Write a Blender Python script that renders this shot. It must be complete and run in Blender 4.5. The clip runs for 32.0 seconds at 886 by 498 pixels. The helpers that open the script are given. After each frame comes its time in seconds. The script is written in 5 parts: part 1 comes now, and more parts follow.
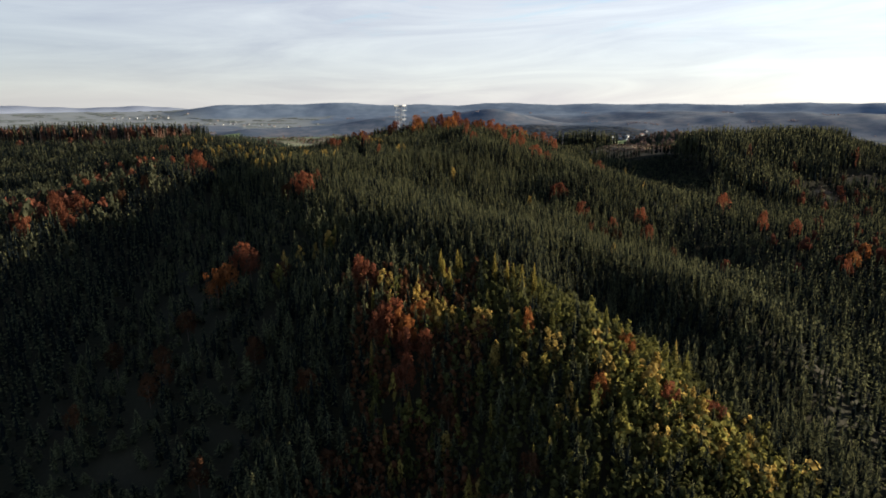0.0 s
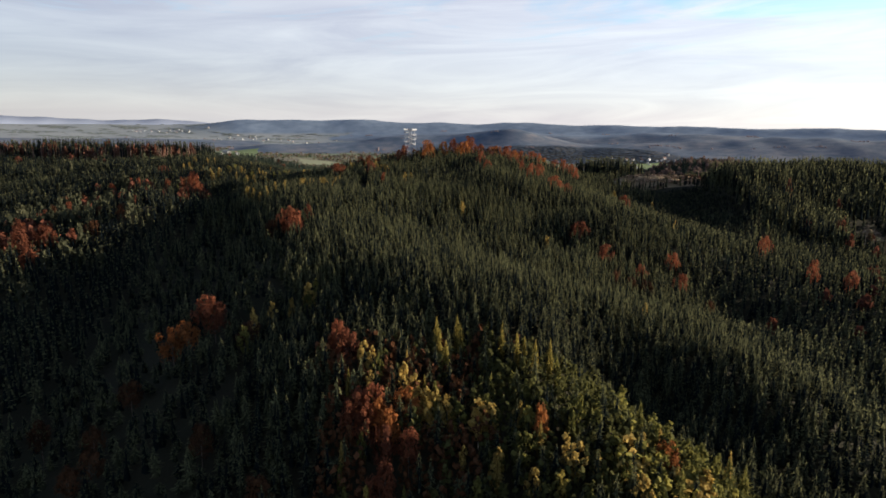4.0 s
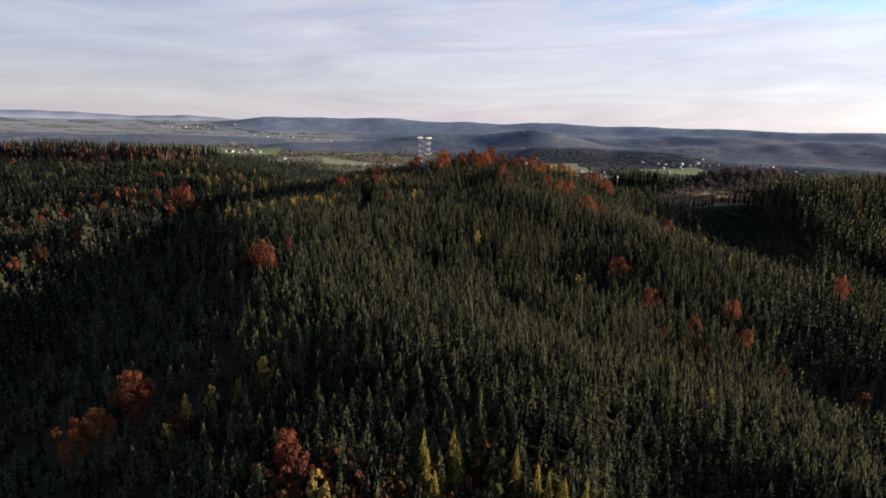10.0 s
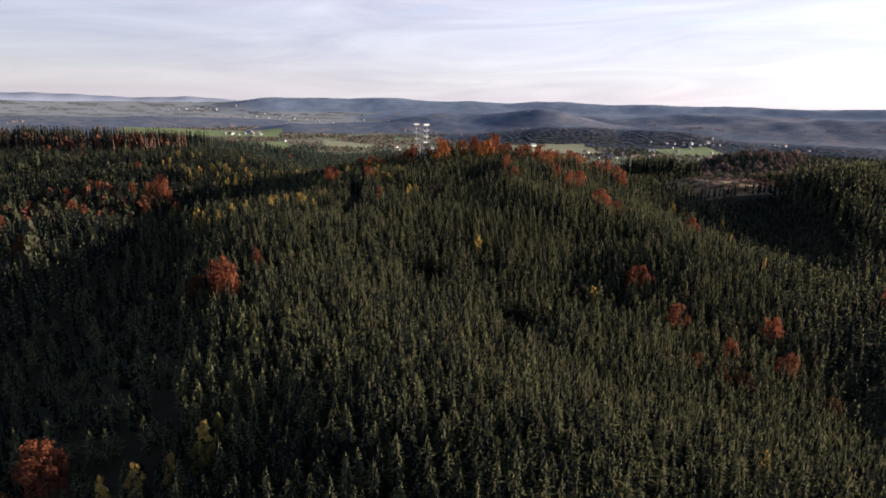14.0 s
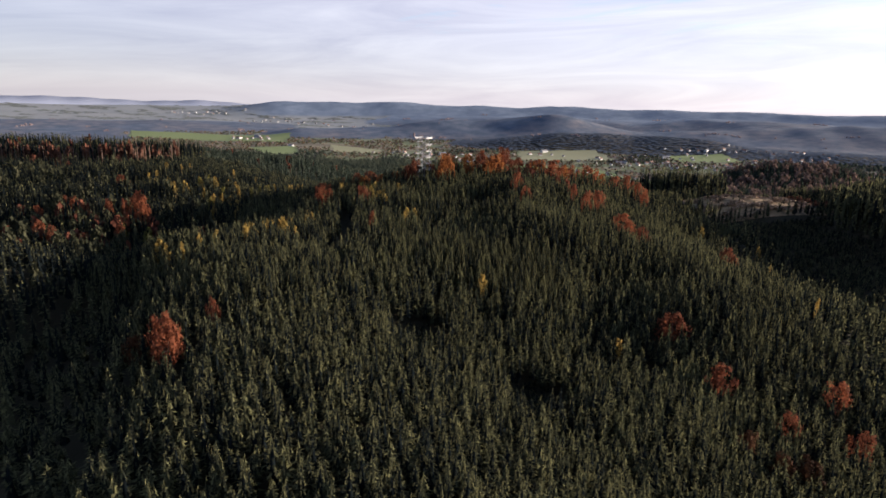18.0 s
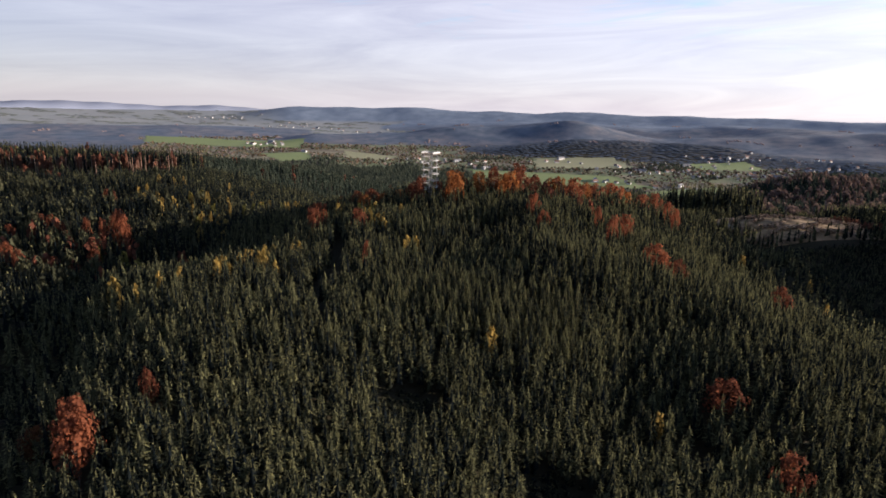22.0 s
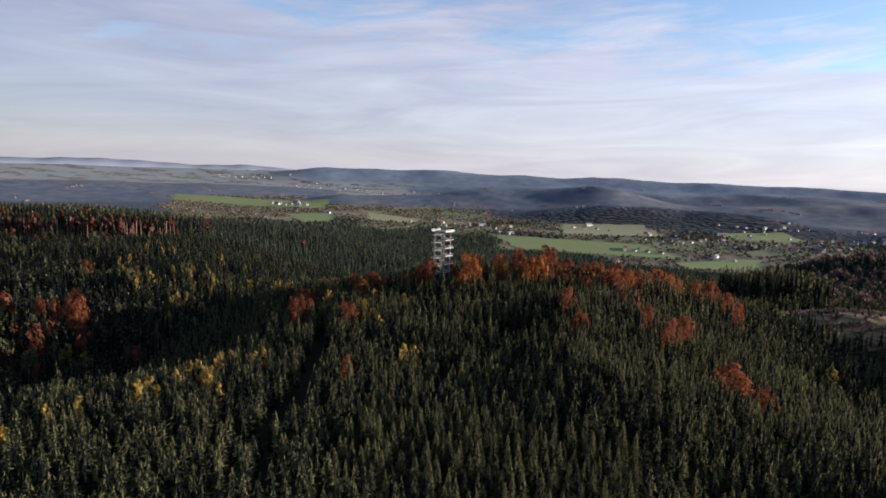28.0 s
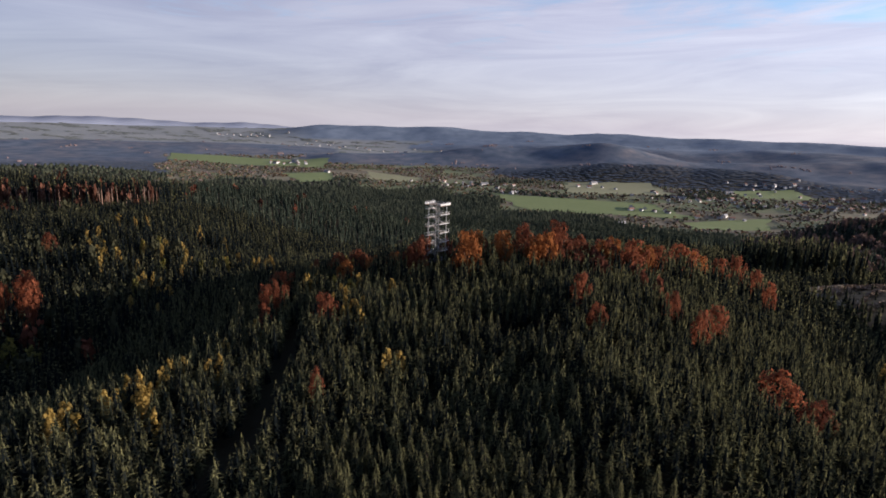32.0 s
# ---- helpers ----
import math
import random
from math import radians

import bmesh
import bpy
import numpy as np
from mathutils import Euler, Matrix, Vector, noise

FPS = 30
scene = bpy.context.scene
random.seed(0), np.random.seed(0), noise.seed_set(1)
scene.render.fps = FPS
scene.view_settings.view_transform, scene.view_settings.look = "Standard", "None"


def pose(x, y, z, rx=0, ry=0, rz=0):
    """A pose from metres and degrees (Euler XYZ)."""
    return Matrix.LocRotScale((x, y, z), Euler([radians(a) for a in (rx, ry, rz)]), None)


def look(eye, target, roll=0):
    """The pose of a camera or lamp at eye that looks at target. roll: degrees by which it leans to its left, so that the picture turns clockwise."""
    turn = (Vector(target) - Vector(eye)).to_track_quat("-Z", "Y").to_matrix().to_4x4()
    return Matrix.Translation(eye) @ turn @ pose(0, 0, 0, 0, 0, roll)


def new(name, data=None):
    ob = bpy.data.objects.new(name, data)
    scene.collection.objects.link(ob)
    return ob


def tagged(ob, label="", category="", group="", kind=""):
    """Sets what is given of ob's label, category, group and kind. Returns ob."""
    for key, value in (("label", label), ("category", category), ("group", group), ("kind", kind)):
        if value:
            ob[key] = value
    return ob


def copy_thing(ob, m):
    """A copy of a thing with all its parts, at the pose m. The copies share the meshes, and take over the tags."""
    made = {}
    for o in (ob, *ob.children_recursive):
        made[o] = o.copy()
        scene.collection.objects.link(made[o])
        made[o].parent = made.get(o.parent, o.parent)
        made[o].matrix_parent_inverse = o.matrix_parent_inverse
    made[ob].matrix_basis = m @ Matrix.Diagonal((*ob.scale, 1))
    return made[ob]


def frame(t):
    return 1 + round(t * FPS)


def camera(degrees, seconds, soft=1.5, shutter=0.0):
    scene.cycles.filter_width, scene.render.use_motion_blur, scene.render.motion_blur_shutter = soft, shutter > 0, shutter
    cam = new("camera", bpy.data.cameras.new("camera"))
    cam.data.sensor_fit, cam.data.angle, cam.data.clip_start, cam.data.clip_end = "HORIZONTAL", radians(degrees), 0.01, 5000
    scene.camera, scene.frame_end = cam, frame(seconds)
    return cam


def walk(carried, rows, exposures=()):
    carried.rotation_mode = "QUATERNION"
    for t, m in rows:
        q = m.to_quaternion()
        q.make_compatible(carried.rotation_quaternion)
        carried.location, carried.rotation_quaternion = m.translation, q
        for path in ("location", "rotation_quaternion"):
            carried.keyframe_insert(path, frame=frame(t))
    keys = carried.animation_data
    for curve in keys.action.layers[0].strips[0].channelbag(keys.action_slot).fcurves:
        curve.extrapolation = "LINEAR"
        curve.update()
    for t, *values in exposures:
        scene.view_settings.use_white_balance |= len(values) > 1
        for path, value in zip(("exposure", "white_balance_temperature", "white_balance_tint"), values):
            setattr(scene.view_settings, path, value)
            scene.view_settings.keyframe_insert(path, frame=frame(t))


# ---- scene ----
cam = camera(73.4, 32.0, soft=1.7)
METRES, EYE, TILT, LEAN, TURN = 300.0, 150.0, -13.75, 0.25, 0.0
ROWS = [
    (0.0, 0.0, 0.0, 0.0, 0.0, 0.0, -0.0),
    (0.5, 0.0026, 0.016, 0.0067, 0.05, 0.18, -0.3),
    (1.0, 0.0043, 0.0315, 0.0124, 0.22, 0.38, -0.41),
    (1.5, 0.0072, 0.0469, 0.0189, 0.53, 0.68, -0.48),
    (2.0, 0.0094, 0.0626, 0.0243, 0.65, 1.26, -0.74),
    (2.5, 0.0121, 0.0779, 0.0309, 0.89, 1.2, -0.98),
    (3.0, 0.014, 0.0929, 0.0368, 1.13, 1.18, -1.09),
    (3.5, 0.0161, 0.1084, 0.0427, 1.39, 1.43, -1.27),
    (5.5, 0.0233, 0.1682, 0.0669, 2.05, 2.29, -1.99),
    (6.0, 0.0244, 0.1831, 0.0724, 2.33, 3.01, -2.14),
    (6.5, 0.026, 0.1972, 0.0783, 2.56, 2.8, -2.24),
    (7.0, 0.0273, 0.2113, 0.0839, 2.78, 2.45, -2.45),
    (7.5, 0.0285, 0.2253, 0.0895, 3.13, 2.74, -2.48),
    (8.0, 0.0297, 0.2392, 0.0944, 3.35, 2.93, -2.66),
    (8.5, 0.0305, 0.2534, 0.0997, 3.5, 2.85, -2.81),
    (9.0, 0.0309, 0.2669, 0.1043, 3.7, 2.24, -2.98),
    (9.5, 0.0321, 0.2808, 0.1092, 3.73, 1.82, -2.84),
    (10.0, 0.0327, 0.2946, 0.1143, 3.9, 1.37, -2.72),
    (10.5, 0.0329, 0.3082, 0.1192, 3.96, 1.17, -2.69),
    (11.0, 0.0336, 0.3221, 0.1243, 4.03, 0.49, -2.76),
    (11.5, 0.0338, 0.3361, 0.1292, 3.99, 0.06, -2.51),
    (12.0, 0.0343, 0.3504, 0.1344, 4.27, -0.08, -2.46),
    (12.5, 0.0347, 0.3646, 0.1398, 4.2, -0.62, -2.54),
    (13.0, 0.035, 0.379, 0.1446, 4.29, -0.47, -2.24),
    (13.5, 0.0355, 0.3934, 0.1498, 4.43, -0.39, -2.34),
    (14.0, 0.0356, 0.4082, 0.1552, 4.39, -0.58, -2.4),
    (14.5, 0.0361, 0.4229, 0.1608, 4.44, -0.51, -2.25),
    (16.5, 0.0372, 0.4822, 0.1827, 4.98, -0.56, -2.28),
    (17.0, 0.0374, 0.4975, 0.1876, 4.89, -0.41, -2.29),
    (17.5, 0.0375, 0.5132, 0.1934, 5.22, -0.55, -2.5),
    (18.0, 0.0376, 0.5282, 0.199, 5.33, -0.28, -2.8),
    (18.5, 0.0382, 0.5432, 0.204, 5.5, -0.07, -2.91),
    (19.0, 0.0379, 0.5584, 0.2096, 5.84, 0.11, -3.06),
    (19.5, 0.0382, 0.5734, 0.2143, 5.92, 0.2, -3.08),
    (20.0, 0.0382, 0.5887, 0.2202, 6.06, 0.14, -2.96),
    (20.5, 0.0381, 0.6036, 0.2251, 6.25, 0.17, -3.12),
    (21.0, 0.0379, 0.6186, 0.2296, 6.36, 0.01, -3.06),
    (21.5, 0.0379, 0.6337, 0.2349, 6.61, -0.02, -3.17),
    (22.0, 0.0377, 0.6486, 0.2399, 6.79, 0.1, -3.27),
    (22.5, 0.0375, 0.6638, 0.2444, 6.9, -0.13, -3.45),
    (23.0, 0.0369, 0.6788, 0.2495, 7.07, -0.25, -3.47),
    (23.5, 0.0363, 0.6937, 0.2541, 7.33, -0.4, -3.65),
    (24.0, 0.0359, 0.7086, 0.2586, 7.37, -0.43, -3.65),
    (24.5, 0.0353, 0.724, 0.2643, 7.55, -0.6, -3.66),
    (26.5, 0.0321, 0.7858, 0.2824, 8.07, -0.08, -4.15),
    (27.0, 0.0313, 0.8012, 0.2875, 8.29, 0.94, -4.32),
    (27.5, 0.0305, 0.8163, 0.2925, 8.56, 2.96, -4.43),
    (28.0, 0.0296, 0.8311, 0.2974, 9.09, 5.76, -4.78),
    (28.5, 0.0283, 0.8453, 0.3026, 9.38, 5.53, -4.9),
    (29.0, 0.0276, 0.8593, 0.3066, 9.44, 3.79, -4.84),
    (29.5, 0.0261, 0.8726, 0.3114, 9.35, 3.31, -4.82),
    (30.0, 0.0254, 0.8863, 0.3161, 9.36, 1.93, -4.53),
    (30.5, 0.0241, 0.8995, 0.3208, 9.25, 1.69, -4.42),
    (31.0, 0.0226, 0.9128, 0.3253, 9.26, 1.79, -4.47),
    (31.5, 0.0213, 0.9261, 0.3297, 9.45, 1.56, -4.6),
    (32.0, 0.0202, 0.9393, 0.3341, 9.37, 1.64, -4.53),
]
walk(cam, [(t, pose(0, 0, EYE, TILT, LEAN, TURN) @ pose(METRES * x, METRES * y, METRES * z, 90 + pitch, roll, yaw)) for t, x, y, z, yaw, pitch, roll in ROWS],
     exposures=((0.0, 1.43, 6350, 5.0), (3.0, 1.45, 6300, 7.0), (7.0, 1.40, 6250, 11.0), (9.0, 1.31, 6250, 14.0), (12.0, 1.27, 6250, 16.0), (13.0, 1.49, 6200, 17.0), (20.0, 1.51, 6200, 17.0), (24.0, 1.40, 6200, 17.0), (27.0, 1.34, 6100, 15.0), (28.0, 1.27, 6000, 14.0), (29.0, 0.95, 5950, 15.0), (30.0, 0.89, 5950, 16.0), (31.0, 1.13, 6000, 19.0), (32.0, 1.13, 6000, 19.0)))

# ---- world, sun and exposure ----
SUN_AZIMUTH, SUN_HEIGHT = radians(80), radians(12.0)   # clockwise from the way ahead (+y); above the horizon

world = bpy.data.worlds.new("autumn_sky")
scene.world = world
world.use_nodes = True
wn, wl = world.node_tree.nodes, world.node_tree.links
wn.clear()
sky = wn.new("ShaderNodeTexSky")
sky.sky_type, sky.sun_disc = "NISHITA", False
sky.sun_elevation, sky.sun_rotation = SUN_HEIGHT, SUN_AZIMUTH
sky.altitude, sky.air_density, sky.dust_density, sky.ozone_density = 500, 1.0, 0.6, 2.2
place = wn.new("ShaderNodeTexCoord")


def sky_noise(scale, wide, tall_, detail, rough, distortion=0.0, tilt=0.0):
    """Cloud texture in degrees of bearing and height: about so many degrees wide and tall, its streaks tilted."""
    c, si = math.cos(radians(tilt)), math.sin(radians(tilt))
    u = wmath("DIVIDE", wmath("ADD", wmath("MULTIPLY", bearing, c), wmath("MULTIPLY", height, si)), wide)
    v = wmath("DIVIDE", wmath("SUBTRACT", wmath("MULTIPLY", height, c), wmath("MULTIPLY", bearing, si * 0.35)), tall_)
    at = wn.new("ShaderNodeCombineXYZ")
    wl.new(u, at.inputs["X"])
    wl.new(v, at.inputs["Y"])
    n = wn.new("ShaderNodeTexNoise")
    n.inputs["Scale"].default_value, n.inputs["Detail"].default_value = scale, detail
    n.inputs["Roughness"].default_value, n.inputs["Distortion"].default_value = rough, distortion
    wl.new(at.outputs[0], n.inputs["Vector"])
    return n.outputs["Fac"]


def wmath(op, a, b=0.0, clamp=False):
    n = wn.new("ShaderNodeMath")
    n.operation, n.use_clamp = op, clamp
    for socket, v in zip(n.inputs, (a, b)):
        if isinstance(v, float):
            socket.default_value = v
        else:
            wl.new(v, socket)
    return n.outputs[0]


split = wn.new("ShaderNodeSeparateXYZ")
wl.new(place.outputs["Generated"], split.inputs[0])
bearing = wmath("MULTIPLY", wmath("ARCTAN2", split.outputs["X"], split.outputs["Y"]), 57.2958)     # degrees, from the way ahead to the right
height = wmath("MULTIPLY", wmath("ARCSINE", split.outputs["Z"]), 57.2958)
streaks = sky_noise(1.0, 14.0, 2.1, 9, 0.62, 1.1, 9)
fibres = sky_noise(1.0, 5.0, 0.5, 6, 0.6, 0.6, 13)
banks = sky_noise(1.0, 30.0, 7.0, 4, 0.5, 0.4, 4)
gaps = wmath("ADD", wmath("MULTIPLY", wmath("SUBTRACT", height, 8.6), 0.115), wmath("MULTIPLY", wmath("SUBTRACT", bearing, 2.0), 0.0105))
gaps = wmath("ADD", gaps, wmath("MULTIPLY", wmath("SUBTRACT", 0.5, streaks), 3.2))
gaps = wmath("ADD", gaps, wmath("MULTIPLY", wmath("SUBTRACT", 0.5, banks), 2.2))
gaps = wmath("ADD", gaps, wmath("MULTIPLY", wmath("SUBTRACT", 0.5, fibres), 0.7))
low = wmath("MULTIPLY", wmath("SUBTRACT", height, 3.0), 0.22, True)          # an unbroken veil low down
gaps = wmath("MULTIPLY", wmath("MULTIPLY", gaps, low), 1.0, True)
gaps = wmath("MULTIPLY", gaps, 0.85)          # thin veil everywhere, clearest overhead
cover = wmath("SUBTRACT", 1.0, gaps)
scaled = wn.new("ShaderNodeMix")
scaled.data_type, scaled.blend_type = "RGBA", "MULTIPLY"
scaled.inputs["Factor"].default_value = 1.0
wl.new(sky.outputs[0], scaled.inputs["A"])
SKY_STRENGTH = 0.09
scaled.inputs["B"].default_value = (SKY_STRENGTH, SKY_STRENGTH, SKY_STRENGTH, 1)
shade = sky_noise(1.0, 22.0, 2.6, 9, 0.6, 0.8, 7)
cloud = wn.new("ShaderNodeMix")
cloud.data_type = "RGBA"
cloud.inputs["A"].default_value = (0.37, 0.355, 0.415, 1)
cloud.inputs["B"].default_value = (0.56, 0.55, 0.565, 1)
wl.new(wmath("MULTIPLY", wmath("SUBTRACT", shade, 0.3), 2.4, True), cloud.inputs["Factor"])
mixed = wn.new("ShaderNodeMix")
mixed.data_type = "RGBA"
wl.new(cover, mixed.inputs["Factor"])
wl.new(scaled.outputs["Result"], mixed.inputs["A"])
toward = wn.new("ShaderNodeVectorMath")          # thin cloud is brighter towards the sun
toward.operation = "DOT_PRODUCT"
wl.new(place.outputs["Generated"], toward.inputs[0])
toward.inputs[1].default_value = (math.sin(radians(78)), math.cos(radians(78)), 0)
side = wmath("ADD", 0.5, wmath("MULTIPLY", toward.outputs["Value"], 0.5))
hue = wn.new("ShaderNodeMix")
hue.data_type = "RGBA"
hue.inputs["A"].default_value, hue.inputs["B"].default_value = (0.198, 0.191, 0.222, 1), (0.70, 0.69, 0.67, 1)
wl.new(side, hue.inputs["Factor"])
lit_cloud = wn.new("ShaderNodeMix")
lit_cloud.data_type, lit_cloud.blend_type = "RGBA", "MULTIPLY"
lit_cloud.inputs["Factor"].default_value = 1.0
wl.new(cloud.outputs["Result"], lit_cloud.inputs["A"])
wl.new(hue.outputs["Result"], lit_cloud.inputs["B"])
glow = wn.new("ShaderNodeMix")          # thin cloud lets the sky's own light through
glow.data_type, glow.blend_type = "RGBA", "ADD"
glow.inputs["Factor"].default_value = 0.22
wl.new(lit_cloud.outputs["Result"], glow.inputs["A"])
wl.new(scaled.outputs["Result"], glow.inputs["B"])
wl.new(glow.outputs["Result"], mixed.inputs["B"])
back = wn.new("ShaderNodeBackground")
wl.new(mixed.outputs["Result"], back.inputs["Color"])
out = wn.new("ShaderNodeOutputWorld")
wl.new(back.outputs[0], out.inputs["Surface"])

sun = new("sun", bpy.data.lights.new("sun", "SUN"))
sun.data.energy, sun.data.angle, sun.data.color = 5.0, radians(0.6), (1.0, 0.87, 0.68)
sun_way = Vector((math.sin(SUN_AZIMUTH) * math.cos(SUN_HEIGHT), math.cos(SUN_AZIMUTH) * math.cos(SUN_HEIGHT), math.sin(SUN_HEIGHT)))
sun.matrix_world = look(Vector((0, 0, 400)) + sun_way * 100, (0, 0, 400))

# ---- materials ----


def material(name, dark, light, rough=0.85, grain=3.0, blotch=0.05, bump=0.3, translucent=0.0, tint=False, metal=0.0, spec=0.2, per_object=0.0):
    """A surface between two colours: fine grain, broad blotches, and where asked a tint of each tree or piece."""
    mat = bpy.data.materials.new(name)
    mat.use_nodes = True
    nt = mat.node_tree
    n, k = nt.nodes, nt.links
    bsdf = n["Principled BSDF"]
    where = n.new("ShaderNodeNewGeometry")
    fine, broad = n.new("ShaderNodeTexNoise"), n.new("ShaderNodeTexNoise")
    fine.inputs["Scale"].default_value, fine.inputs["Detail"].default_value = grain, 3
    broad.inputs["Scale"].default_value, broad.inputs["Detail"].default_value = blotch, 4
    for t in (fine, broad):
        k.new(where.outputs["Position"], t.inputs["Vector"])

    def m(op, a, b):
        x = n.new("ShaderNodeMath")
        x.operation = op
        for s, v in zip(x.inputs, (a, b)):
            if isinstance(v, (int, float)):
                s.default_value = v
            else:
                k.new(v, s)
        return x.outputs[0]

    mixv = m("ADD", m("MULTIPLY", fine.outputs["Fac"], 0.55), m("MULTIPLY", broad.outputs["Fac"], 0.65))
    mixv = m("SUBTRACT", mixv, 0.12)
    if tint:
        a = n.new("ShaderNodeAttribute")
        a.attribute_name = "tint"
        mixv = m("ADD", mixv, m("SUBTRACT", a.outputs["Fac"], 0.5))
    if per_object:
        o = n.new("ShaderNodeObjectInfo")
        mixv = m("ADD", mixv, m("MULTIPLY", m("SUBTRACT", o.outputs["Random"], 0.5), per_object))
    ramp = n.new("ShaderNodeMix")
    ramp.data_type, ramp.clamp_factor = "RGBA", True
    ramp.inputs["A"].default_value, ramp.inputs["B"].default_value = (*dark, 1), (*light, 1)
    k.new(mixv, ramp.inputs["Factor"])
    col = ramp.outputs["Result"]
    k.new(col, bsdf.inputs["Base Color"])
    bsdf.inputs["Roughness"].default_value, bsdf.inputs["Metallic"].default_value = rough, metal
    bsdf.inputs["Specular IOR Level"].default_value = spec
    if bump:
        b = n.new("ShaderNodeBump")
        b.inputs["Strength"].default_value, b.inputs["Distance"].default_value = bump, 0.15
        k.new(fine.outputs["Fac"], b.inputs["Height"])
        k.new(b.outputs[0], bsdf.inputs["Normal"])
    if translucent:
        tr, mx = n.new("ShaderNodeBsdfTranslucent"), n.new("ShaderNodeMixShader")
        k.new(col, tr.inputs["Color"])
        mx.inputs[0].default_value = translucent
        k.new(bsdf.outputs[0], mx.inputs[1])
        k.new(tr.outputs[0], mx.inputs[2])
        k.new(mx.outputs[0], n["Material Output"].inputs["Surface"])
    return mat


